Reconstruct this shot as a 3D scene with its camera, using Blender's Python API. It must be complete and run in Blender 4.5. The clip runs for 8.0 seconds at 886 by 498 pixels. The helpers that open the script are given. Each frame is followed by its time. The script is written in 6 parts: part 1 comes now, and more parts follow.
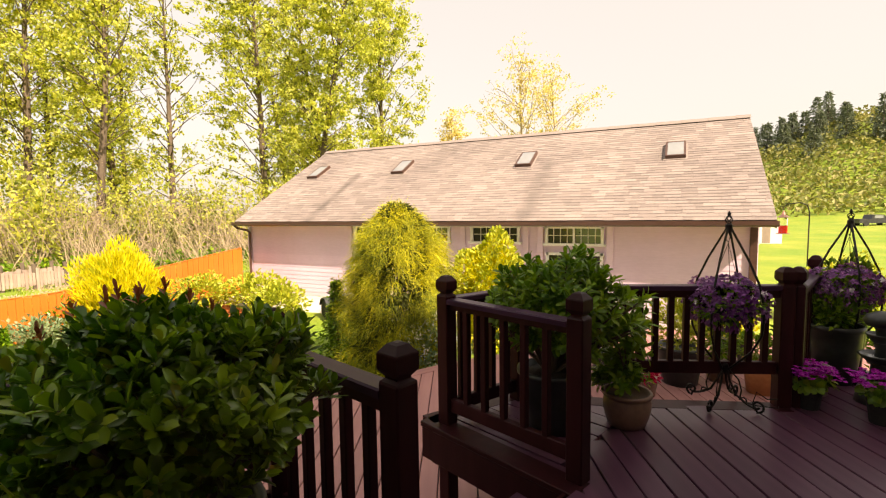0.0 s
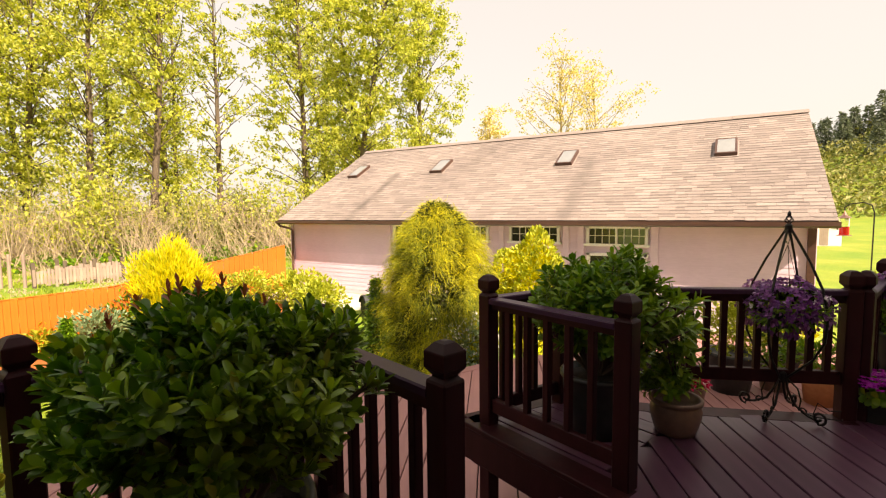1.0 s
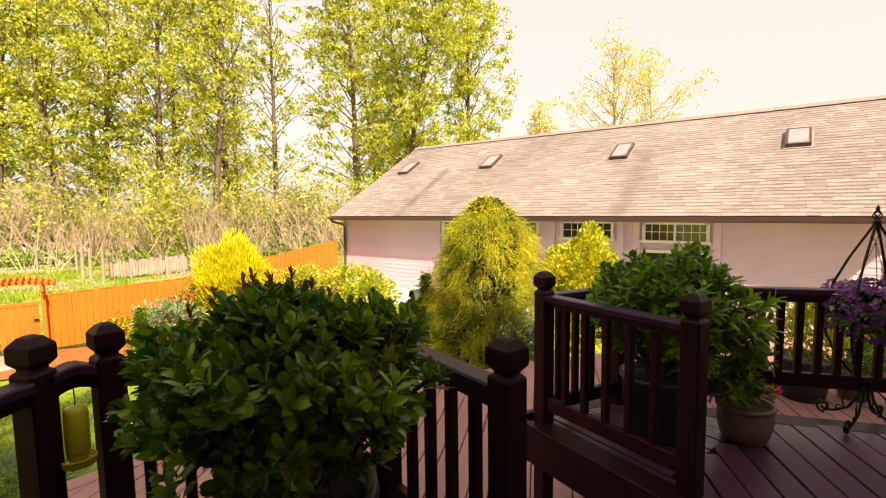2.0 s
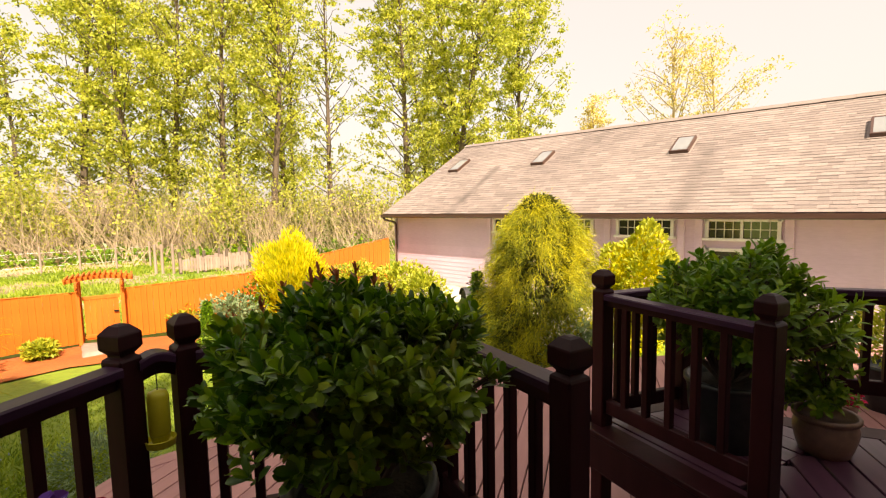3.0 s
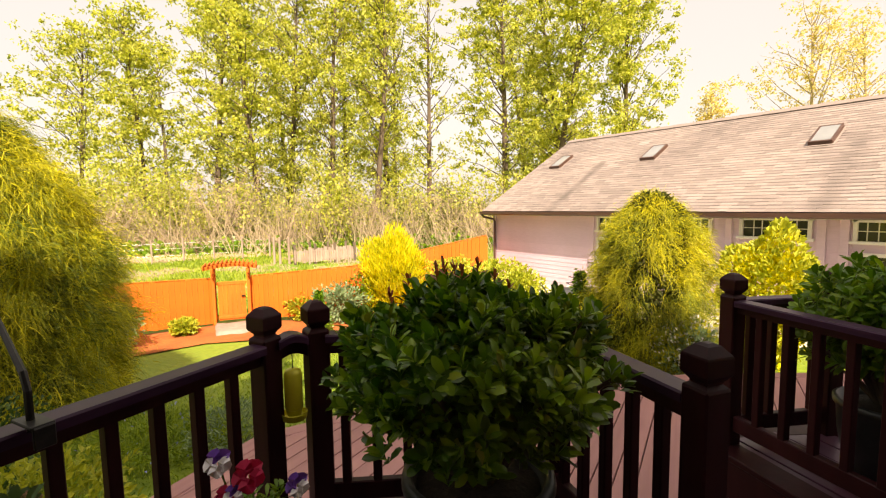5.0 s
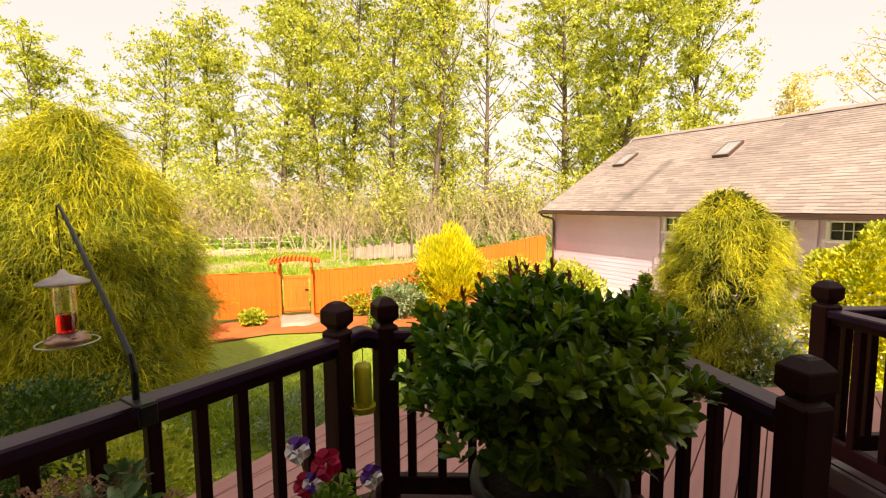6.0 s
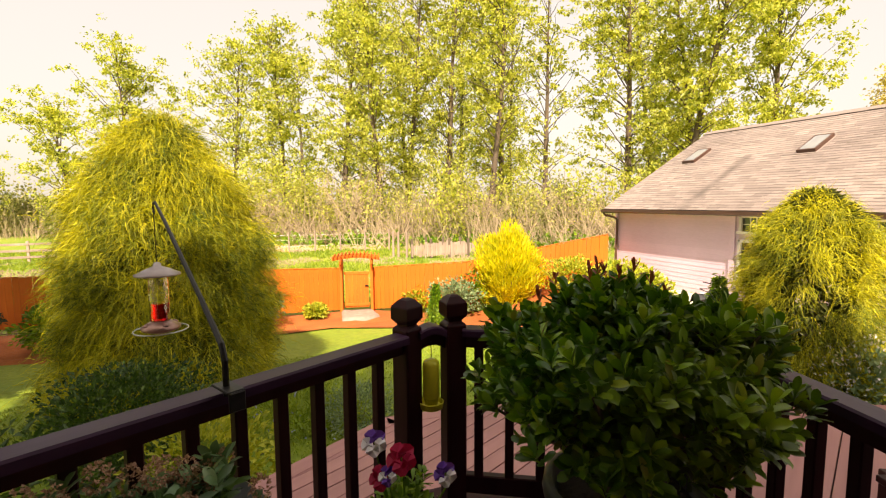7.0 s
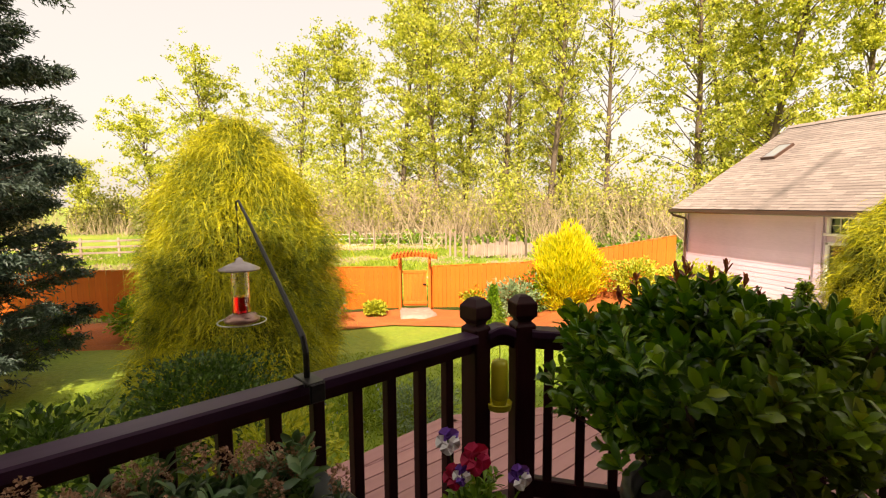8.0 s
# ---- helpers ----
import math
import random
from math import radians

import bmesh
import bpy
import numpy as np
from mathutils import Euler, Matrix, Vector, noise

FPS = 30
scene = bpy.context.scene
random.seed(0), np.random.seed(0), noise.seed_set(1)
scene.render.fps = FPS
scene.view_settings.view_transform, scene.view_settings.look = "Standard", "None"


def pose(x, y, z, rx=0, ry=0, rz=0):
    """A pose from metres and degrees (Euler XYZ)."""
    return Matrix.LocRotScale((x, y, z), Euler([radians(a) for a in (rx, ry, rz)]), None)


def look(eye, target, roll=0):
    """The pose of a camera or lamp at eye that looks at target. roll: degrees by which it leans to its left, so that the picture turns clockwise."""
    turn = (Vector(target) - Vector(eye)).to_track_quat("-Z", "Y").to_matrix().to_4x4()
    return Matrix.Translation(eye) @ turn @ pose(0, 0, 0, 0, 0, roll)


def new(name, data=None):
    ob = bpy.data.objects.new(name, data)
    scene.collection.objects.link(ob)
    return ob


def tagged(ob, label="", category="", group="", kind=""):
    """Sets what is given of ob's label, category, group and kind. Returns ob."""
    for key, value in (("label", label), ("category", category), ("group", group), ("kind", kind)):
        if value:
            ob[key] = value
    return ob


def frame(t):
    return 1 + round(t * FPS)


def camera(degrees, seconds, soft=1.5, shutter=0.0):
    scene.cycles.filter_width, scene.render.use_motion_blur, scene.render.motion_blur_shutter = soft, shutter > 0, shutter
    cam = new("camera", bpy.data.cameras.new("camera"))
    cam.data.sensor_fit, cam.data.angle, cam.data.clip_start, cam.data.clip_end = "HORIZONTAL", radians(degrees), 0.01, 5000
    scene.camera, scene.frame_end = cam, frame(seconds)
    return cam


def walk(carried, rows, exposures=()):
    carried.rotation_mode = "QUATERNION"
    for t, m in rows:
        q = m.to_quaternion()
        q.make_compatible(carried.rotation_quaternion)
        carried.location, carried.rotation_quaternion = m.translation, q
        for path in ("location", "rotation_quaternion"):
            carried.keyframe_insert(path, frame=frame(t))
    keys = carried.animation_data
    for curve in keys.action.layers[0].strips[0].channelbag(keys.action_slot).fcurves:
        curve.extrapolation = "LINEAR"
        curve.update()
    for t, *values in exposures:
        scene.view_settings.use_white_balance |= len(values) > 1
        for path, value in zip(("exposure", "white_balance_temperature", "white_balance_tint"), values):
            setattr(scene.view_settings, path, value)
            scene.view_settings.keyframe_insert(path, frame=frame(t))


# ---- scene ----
cam = camera(86.4, 8.0, 1.2)
PATH = [
    (0, (-0.096, -0.105, 1.338), (-0.988, 1.678, 1.177), -0.81),
    (0.5, (-0.115, -0.109, 1.337), (-1.067, 1.642, 1.178), -0.75),
    (1, (-0.132, -0.114, 1.335), (-1.160, 1.594, 1.173), -0.63),
    (1.5, (-0.156, -0.120, 1.335), (-1.265, 1.535, 1.165), -0.64),
    (2, (-0.173, -0.135, 1.335), (-1.367, 1.460, 1.158), -0.80),
    (3.5, (-0.214, -0.166, 1.330), (-1.640, 1.224, 1.145), -1.20),
    (4, (-0.224, -0.180, 1.330), (-1.717, 1.137, 1.143), -1.19),
    (4.5, (-0.238, -0.202, 1.328), (-1.794, 1.041, 1.141), -1.05),
    (6, (-0.285, -0.269, 1.331), (-2.029, 0.692, 1.140), -0.48),
    (6.5, (-0.307, -0.295, 1.331), (-2.106, 0.559, 1.138), -0.35),
    (7, (-0.322, -0.315, 1.329), (-2.167, 0.432, 1.133), -0.41),
    (7.5, (-0.335, -0.340, 1.325), (-2.222, 0.294, 1.129), -0.50),
    (8, (-0.352, -0.365, 1.323), (-2.273, 0.158, 1.128), -0.45),
]
walk(cam, [(t, look(eye, target, roll)) for t, eye, target, roll in PATH], [(0.0, 1.13, 7480, 17), (8.0, 1.13, 7480, 17)])

# ---- world and sun ----
SUN = Vector((0.91, -0.43, 1.0)).normalized()
world = bpy.data.worlds.new("world")
scene.world = world
world.use_nodes = True
wn, wl = world.node_tree.nodes, world.node_tree.links
sky = wn.new("ShaderNodeTexSky")
sky.sky_type, sky.sun_disc = "NISHITA", False
sky.sun_elevation, sky.sun_rotation = math.asin(SUN.z), math.atan2(SUN.x, SUN.y)
sky.air_density, sky.dust_density, sky.ozone_density = 1.0, 4.0, 0.6
haze = wn.new("ShaderNodeMix")  # thin bright high cloud over the blue
haze.data_type = "RGBA"
haze.inputs[0].default_value = 0.72
wl.new(sky.outputs[0], haze.inputs[6])
haze.inputs[7].default_value = (4.9, 4.75, 4.3, 1)
wl.new(haze.outputs[2], wn["Background"].inputs[0])
wn["Background"].inputs[1].default_value = 0.105
sun_data = bpy.data.lights.new("sun", "SUN")
sun_data.energy, sun_data.angle, sun_data.color = 5.0, radians(0.6), (1.0, 0.9, 0.72)
sun = new("sun", sun_data)
sun.matrix_world = look((20, -10, 30), Vector((20, -10, 30)) - SUN)

# ---- materials ----


def shader(name, rough=0.6, metal=0.0):
    m = bpy.data.materials.new(name)
    m.use_nodes = True
    n, l = m.node_tree.nodes, m.node_tree.links
    b = n["Principled BSDF"]
    b.inputs["Roughness"].default_value, b.inputs["Metallic"].default_value = rough, metal
    return m, n, l, b


def ramp(n, l, fac, stops):
    r = n.new("ShaderNodeValToRGB")
    el = r.color_ramp.elements
    for i, (p, c) in enumerate(stops):
        e = el[i] if i < 2 else el.new(p)
        e.position, e.color = p, (*c, 1)
    l.new(fac, r.inputs[0])
    return r.outputs[0]


def noise_tex(n, l, scale, detail=4.0, stretch=None, coord="Object"):
    tc, mp, t = n.new("ShaderNodeTexCoord"), n.new("ShaderNodeMapping"), n.new("ShaderNodeTexNoise")
    l.new(tc.outputs[coord], mp.inputs[0])
    l.new(mp.outputs[0], t.inputs[0])
    if stretch:
        mp.inputs["Scale"].default_value = stretch
    t.inputs["Scale"].default_value, t.inputs["Detail"].default_value = scale, detail
    return t.outputs[0]


def mix(n, l, fac, a, b, mode="MIX"):
    m = n.new("ShaderNodeMix")
    m.data_type, m.blend_type = "RGBA", mode
    for i, v in ((0, fac), (6, a), (7, b)):
        if isinstance(v, (int, float)):
            m.inputs[i].default_value = v
        elif isinstance(v, tuple):
            m.inputs[i].default_value = (*v, 1)
        else:
            l.new(v, m.inputs[i])
    return m.outputs[2]


def bump(n, l, b, height, strength=0.3, dist=0.01):
    k = n.new("ShaderNodeBump")
    k.inputs["Strength"].default_value, k.inputs["Distance"].default_value = strength, dist
    l.new(height, k.inputs["Height"])
    l.new(k.outputs[0], b.inputs["Normal"])


def surface(name, dark, light, rough=0.6, grain=30.0, broad=2.0, stretch=None, per=None, strength=0.3, dist=0.004, metal=0.0, spread=0.25):
    """A worn surface: grain and broad stains between two colours; per: 'object' or 'island' shifts each piece."""
    m, n, l, b = shader(name, rough, metal)
    g = noise_tex(n, l, grain, 6.0, stretch)
    s = noise_tex(n, l, broad, 3.0)
    c = ramp(n, l, g, [(0.3, dark), (0.7, light)])
    c2 = ramp(n, l, s, [(0.3, tuple(v * 0.72 for v in dark)), (0.7, light)])
    c = mix(n, l, 0.45, c, c2)
    if per:
        src = n.new("ShaderNodeObjectInfo").outputs["Random"] if per == "object" else n.new("ShaderNodeNewGeometry").outputs["Random Per Island"]
        v = ramp(n, l, src, [(0.0, (1 - spread,) * 3), (1.0, (1.0,) * 3)])
        c = mix(n, l, 1.0, c, v, "MULTIPLY")
    l.new(c, b.inputs["Base Color"])
    rr = n.new("ShaderNodeMapRange")
    rr.inputs[3].default_value, rr.inputs[4].default_value = max(rough - 0.12, 0.03), min(rough + 0.12, 1)
    l.new(s, rr.inputs[0])
    l.new(rr.outputs[0], b.inputs["Roughness"])
    bump(n, l, b, g, strength, dist)
    return m


def leafy(name, stops, rough=0.45, through_light=0.35, warm=1.0):
    """Leaves that differ one by one and let some light through."""
    m, n, l, b = shader(name, rough)
    isl = n.new("ShaderNodeNewGeometry").outputs["Random Per Island"]
    c = ramp(n, l, isl, stops)
    s = noise_tex(n, l, 1.3, 2.0)
    c = mix(n, l, 0.35, c, ramp(n, l, s, [(0.35, stops[0][1]), (0.65, stops[-1][1])]))
    l.new(c, b.inputs["Base Color"])
    tr = n.new("ShaderNodeBsdfTranslucent")
    l.new(mix(n, l, 1.0, c, (1.0, 1.0, 0.55), "MULTIPLY"), tr.inputs[0])
    ms = n.new("ShaderNodeMixShader")
    ms.inputs[0].default_value = through_light
    l.new(b.outputs[0], ms.inputs[1])
    l.new(tr.outputs[0], ms.inputs[2])
    l.new(ms.outputs[0], n["Material Output"].inputs[0])
    return m


def glassy(name, tint=(1, 1, 1), rough=0.02):
    m, n, l, b = shader(name, rough)
    b.inputs["Base Color"].default_value = (*tint, 1)
    b.inputs["Transmission Weight"].default_value = 1.0
    b.inputs["IOR"].default_value = 1.45
    return m


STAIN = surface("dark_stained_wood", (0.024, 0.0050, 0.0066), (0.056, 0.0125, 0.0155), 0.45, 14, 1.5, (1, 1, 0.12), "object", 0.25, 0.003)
# Dark rail stain with the lavender sky sheen of the tops put into its colour.
RAILTOP = surface("sheen_tinted_rail", (0.036, 0.0135, 0.034), (0.078, 0.031, 0.072), 0.40, 22, 2.0, (0.08, 1, 1), "object", 0.25, 0.002)
# Dark board stain, its blue raised to carry the purple cast of shade.
BOARD = surface("shade_tinted_deck_board", (0.072, 0.027, 0.052), (0.138, 0.055, 0.098), 0.36, 18, 1.2, (0.06, 1, 1), "object", 0.35, 0.003)
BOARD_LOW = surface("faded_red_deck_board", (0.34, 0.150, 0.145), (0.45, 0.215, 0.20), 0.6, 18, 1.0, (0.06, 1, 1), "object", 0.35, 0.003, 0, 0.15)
SIDING = surface("pale_pink_siding", (0.64, 0.48, 0.60), (0.73, 0.565, 0.69), 0.6, 40, 0.6, (0.2, 1, 1), "object", 0.15, 0.002, 0, 0.06)
TRIMW = surface("white_trim", (0.74, 0.72, 0.68), (0.82, 0.80, 0.76), 0.5, 30, 1, None, None, 0.1, 0.001)
FASCIA = surface("brown_fascia", (0.06, 0.028, 0.02), (0.10, 0.05, 0.036), 0.4, 20, 1.0, (0.1, 1, 1), None, 0.15, 0.002)
SHINGLE = surface("weathered_shingle", (0.235, 0.188, 0.175), (0.40, 0.33, 0.305), 0.9, 60, 0.35, None, "island", 0.5, 0.006, 0, 0.3)


SHINGLE_BAND = surface("dark_shingle_band", (0.15, 0.122, 0.116), (0.26, 0.213, 0.20), 0.9, 60, 0.35, None, "island", 0.5, 0.004, 0, 0.4)


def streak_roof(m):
    """Long dark streaks down the slope at two places along the roof."""
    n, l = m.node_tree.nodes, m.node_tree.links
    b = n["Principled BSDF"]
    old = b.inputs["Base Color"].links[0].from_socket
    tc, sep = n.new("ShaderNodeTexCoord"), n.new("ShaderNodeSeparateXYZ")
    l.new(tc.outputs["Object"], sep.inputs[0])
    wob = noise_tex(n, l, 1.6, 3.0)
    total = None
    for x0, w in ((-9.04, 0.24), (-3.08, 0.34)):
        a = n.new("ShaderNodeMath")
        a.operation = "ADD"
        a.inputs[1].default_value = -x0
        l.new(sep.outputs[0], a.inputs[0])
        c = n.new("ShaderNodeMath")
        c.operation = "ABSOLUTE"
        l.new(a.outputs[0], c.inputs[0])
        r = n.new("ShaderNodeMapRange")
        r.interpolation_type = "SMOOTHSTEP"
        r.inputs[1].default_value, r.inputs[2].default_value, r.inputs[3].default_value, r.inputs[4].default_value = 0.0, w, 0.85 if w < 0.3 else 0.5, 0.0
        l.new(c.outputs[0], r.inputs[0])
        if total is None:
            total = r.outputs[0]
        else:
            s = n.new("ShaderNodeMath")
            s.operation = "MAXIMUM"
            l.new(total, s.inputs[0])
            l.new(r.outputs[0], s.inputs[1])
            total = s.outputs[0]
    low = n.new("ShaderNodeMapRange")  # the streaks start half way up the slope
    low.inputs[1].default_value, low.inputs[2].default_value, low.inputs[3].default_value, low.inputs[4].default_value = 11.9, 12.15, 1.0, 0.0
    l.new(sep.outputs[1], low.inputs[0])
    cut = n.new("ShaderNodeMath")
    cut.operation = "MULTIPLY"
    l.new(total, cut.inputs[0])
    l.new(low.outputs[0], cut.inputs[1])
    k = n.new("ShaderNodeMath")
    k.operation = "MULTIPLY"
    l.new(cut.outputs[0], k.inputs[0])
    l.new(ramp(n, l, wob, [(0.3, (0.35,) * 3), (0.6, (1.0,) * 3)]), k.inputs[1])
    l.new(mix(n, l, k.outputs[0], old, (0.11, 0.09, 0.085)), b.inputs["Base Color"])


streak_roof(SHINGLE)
FENCEW = surface("orange_stained_cedar", (0.56, 0.118, 0.007), (0.76, 0.185, 0.013), 0.6, 10, 0.7, (1, 1, 0.08), "object", 0.3, 0.003, 0, 0.09)
OLDWOOD = surface("bleached_wood", (0.30, 0.21, 0.17), (0.46, 0.35, 0.29), 0.8, 12, 1.0, (1, 1, 0.1), "object", 0.35, 0.004)
BARK = surface("grey_brown_bark", (0.07, 0.05, 0.035), (0.17, 0.125, 0.09), 0.9, 6, 0.8, (1, 1, 0.2), None, 0.6, 0.03)
TWIG = surface("dry_twig", (0.34, 0.255, 0.16), (0.54, 0.42, 0.28), 0.9, 6, 0.2, None, "island", 0.2, 0.01)
IRON = surface("black_wrought_iron", (0.012, 0.011, 0.011), (0.03, 0.027, 0.025), 0.45, 60, 5, None, None, 0.3, 0.001, 0.6)
CLAYPOT = surface("tan_glazed_clay", (0.16, 0.095, 0.07), (0.27, 0.17, 0.125), 0.42, 25, 4, None, None, 0.25, 0.003)
DARKPOT = surface("dark_grey_glazed_pot", (0.014, 0.017, 0.016), (0.036, 0.042, 0.039), 0.4, 25, 4, None, None, 0.2, 0.002)
ORANGEPOT = surface("terracotta", (0.46, 0.17, 0.06), (0.58, 0.25, 0.10), 0.7, 25, 4, None, None, 0.2, 0.002)
SOIL = surface("potting_soil", (0.02, 0.014, 0.01), (0.06, 0.042, 0.03), 0.95, 60, 8, None, None, 0.8, 0.01)
MULCH = surface("red_bark_mulch", (0.30, 0.075, 0.014), (0.52, 0.15, 0.030), 0.95, 22, 1.2, None, None, 1.0, 0.03)
STONE = surface("pale_stone", (0.28, 0.22, 0.18), (0.44, 0.36, 0.30), 0.85, 9, 1.5, None, "object", 0.5, 0.01)
DRYGRASS = surface("dry_tan_grass", (0.36, 0.26, 0.13), (0.56, 0.44, 0.25), 0.95, 8, 0.4, None, None, 0.8, 0.04)
GRAVEL = surface("light_gravel", (0.50, 0.44, 0.38), (0.68, 0.62, 0.55), 0.9, 40, 0.8, None, None, 0.6, 0.01)
PAINTED = surface("dark_vehicle_body", (0.02, 0.02, 0.022), (0.05, 0.05, 0.055), 0.35, 40, 3, None, None, 0.1, 0.001)
RUBBER = surface("black_rubber", (0.012, 0.012, 0.012), (0.03, 0.03, 0.03), 0.8, 50, 4, None, None, 0.4, 0.002)
STEEL = surface("galvanised_steel", (0.35, 0.36, 0.36), (0.55, 0.56, 0.55), 0.38, 14, 3, None, None, 0.1, 0.001, 0.9)
COPPER = surface("bronzed_metal", (0.28, 0.16, 0.13), (0.42, 0.26, 0.21), 0.35, 30, 3, None, None, 0.1, 0.001, 0.7)
PEWTER = surface("dull_pewter", (0.34, 0.29, 0.29), (0.50, 0.44, 0.43), 0.45, 30, 3, None, None, 0.1, 0.001, 0.5)
GLASS = glassy("clear_glass")
GLASSRED = glassy("red_syrup", (0.75, 0.012, 0.02), 0.03)
PANE = surface("dark_window_glass", (0.03, 0.035, 0.035), (0.05, 0.055, 0.055), 0.04, 3, 0.6, None, None, 0.02, 0.001)
PANE.node_tree.nodes["Principled BSDF"].inputs["IOR"].default_value = 1.9
SKYPANE = surface("skylight_glass", (0.22, 0.23, 0.24), (0.30, 0.31, 0.32), 0.1, 3, 0.6, None, None, 0.02, 0.001)
YELLOWP = surface("yellow_green_plastic", (0.62, 0.56, 0.02), (0.74, 0.68, 0.05), 0.35, 12, 3, None, None, 0.05, 0.001)
WHITEP = surface("white_petal", (0.74, 0.70, 0.72), (0.84, 0.80, 0.82), 0.6, 20, 4)
HOUSEW = surface("house_siding", (0.55, 0.46, 0.42), (0.62, 0.53, 0.49), 0.7, 20, 0.8, None, None, 0.15, 0.002)

GOLD = leafy("golden_thread_foliage", [(0.0, (0.028, 0.07, 0.003)), (0.42, (0.18, 0.235, 0.005)), (0.78, (0.54, 0.51, 0.008)), (1.0, (0.84, 0.72, 0.012))], 0.6, 0.24)
# Dark greens that paint the shade inside the cypress mounds.
GOLDIN = leafy("inner_shade_foliage", [(0.0, (0.035, 0.045, 0.008)), (1.0, (0.10, 0.11, 0.014))], 0.8, 0.1)
LAUREL = leafy("glossy_dark_leaf", [(0.0, (0.022, 0.08, 0.004)), (0.5, (0.10, 0.25, 0.009)), (0.92, (0.36, 0.56, 0.02)), (1.0, (0.26, 0.25, 0.03))], 0.30, 0.25)
RHODO = leafy("mid_green_leaf", [(0.0, (0.040, 0.12, 0.008)), (0.6, (0.14, 0.30, 0.014)), (1.0, (0.36, 0.50, 0.025))], 0.36, 0.35)
YELLOWLEAF = leafy("bright_yellow_leaf", [(0.0, (0.34, 0.38, 0.012)), (0.45, (0.70, 0.61, 0.012)), (1.0, (0.90, 0.80, 0.03))], 0.5, 0.35)
LIMELEAF = leafy("lime_leaf", [(0.0, (0.20, 0.27, 0.02)), (0.5, (0.42, 0.45, 0.03)), (1.0, (0.62, 0.60, 0.06))], 0.5, 0.35)
POPLAR = leafy("fresh_spring_leaf", [(0.0, (0.10, 0.155, 0.016)), (0.3, (0.36, 0.43, 0.045)), (0.7, (0.70, 0.69, 0.085)), (1.0, (0.90, 0.85, 0.24))], 0.5, 0.55)
BUD = leafy("pale_yellow_bud", [(0.0, (0.58, 0.47, 0.16)), (1.0, (0.80, 0.68, 0.34))], 0.6, 0.4)
SPRUCE = leafy("blue_green_needle", [(0.0, (0.014, 0.034, 0.022)), (0.75, (0.045, 0.085, 0.06)), (1.0, (0.17, 0.22, 0.20))], 0.6, 0.15)
# Needle colour lightened and greyed to hold the haze of distance.
CONIFER = leafy("haze_paled_conifer_needle", [(0.0, (0.10, 0.13, 0.09)), (1.0, (0.22, 0.25, 0.17))], 0.7, 0.15)
# Distance haze is mixed into these leaf colours too.
HILLLEAF = leafy("hazy_hill_leaf", [(0.0, (0.10, 0.14, 0.035)), (0.5, (0.24, 0.26, 0.06)), (1.0, (0.42, 0.36, 0.14))], 0.7, 0.3)
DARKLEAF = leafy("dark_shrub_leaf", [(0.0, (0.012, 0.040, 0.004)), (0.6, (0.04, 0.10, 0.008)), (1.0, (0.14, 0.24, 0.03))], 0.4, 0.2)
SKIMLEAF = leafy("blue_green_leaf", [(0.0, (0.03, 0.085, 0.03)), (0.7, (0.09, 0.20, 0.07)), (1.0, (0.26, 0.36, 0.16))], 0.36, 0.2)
GREYLEAF = leafy("grey_green_leaf", [(0.0, (0.10, 0.18, 0.07)), (1.0, (0.34, 0.43, 0.24))], 0.42, 0.25)
REDTIP = leafy("red_tip_leaf", [(0.0, (0.22, 0.05, 0.03)), (1.0, (0.40, 0.13, 0.06))], 0.4, 0.3)
PURPLE = leafy("purple_petal", [(0.0, (0.08, 0.010, 0.14)), (0.6, (0.22, 0.030, 0.30)), (0.9, (0.42, 0.10, 0.48)), (1.0, (0.64, 0.42, 0.70))], 0.6, 0.3)
MAGENTA = leafy("magenta_petal", [(0.0, (0.36, 0.008, 0.40)), (1.0, (0.66, 0.02, 0.66))], 0.6, 0.3)
CRIMSON = leafy("crimson_petal", [(0.0, (0.42, 0.004, 0.05)), (1.0, (0.68, 0.012, 0.11))], 0.6, 0.3)
PALEBLUE = leafy("pale_blue_petal", [(0.0, (0.22, 0.26, 0.55)), (1.0, (0.42, 0.46, 0.72))], 0.6, 0.3)
VIOLET = leafy("violet_petal", [(0.0, (0.10, 0.02, 0.34)), (1.0, (0.28, 0.10, 0.60))], 0.6, 0.3)
DUSTY = leafy("dusty_pink_bud", [(0.0, (0.30, 0.15, 0.09)), (1.0, (0.56, 0.36, 0.25))], 0.7, 0.2)


RAILTOP.node_tree.nodes["Principled BSDF"].inputs["Specular IOR Level"].default_value = 0.14
LAUREL.node_tree.nodes["Principled BSDF"].inputs["Specular IOR Level"].default_value = 0.5
STAIN.node_tree.nodes["Principled BSDF"].inputs["Specular IOR Level"].default_value = 0.13
BOARD.node_tree.nodes["Principled BSDF"].inputs["Specular IOR Level"].default_value = 0.32


def grass_mat():
    m, n, l, b = shader("lawn_grass", 0.8)
    g = noise_tex(n, l, 9.0, 8.0)
    s = noise_tex(n, l, 0.28, 3.0)
    c = ramp(n, l, g, [(0.25, (0.05, 0.13, 0.006)), (0.75, (0.22, 0.32, 0.015))])
    c2 = ramp(n, l, s, [(0.3, (0.13, 0.23, 0.010)), (0.55, (0.27, 0.30, 0.022)), (0.75, (0.44, 0.38, 0.06))])
    l.new(mix(n, l, 0.5, c, c2), b.inputs["Base Color"])
    bump(n, l, b, g, 0.9, 0.05)
    return m


GRASS = grass_mat()
BLADE = leafy("grass_blade", [(0.0, (0.10, 0.19, 0.010)), (1.0, (0.42, 0.50, 0.045))], 0.6, 0.35)

# ---- builders ----


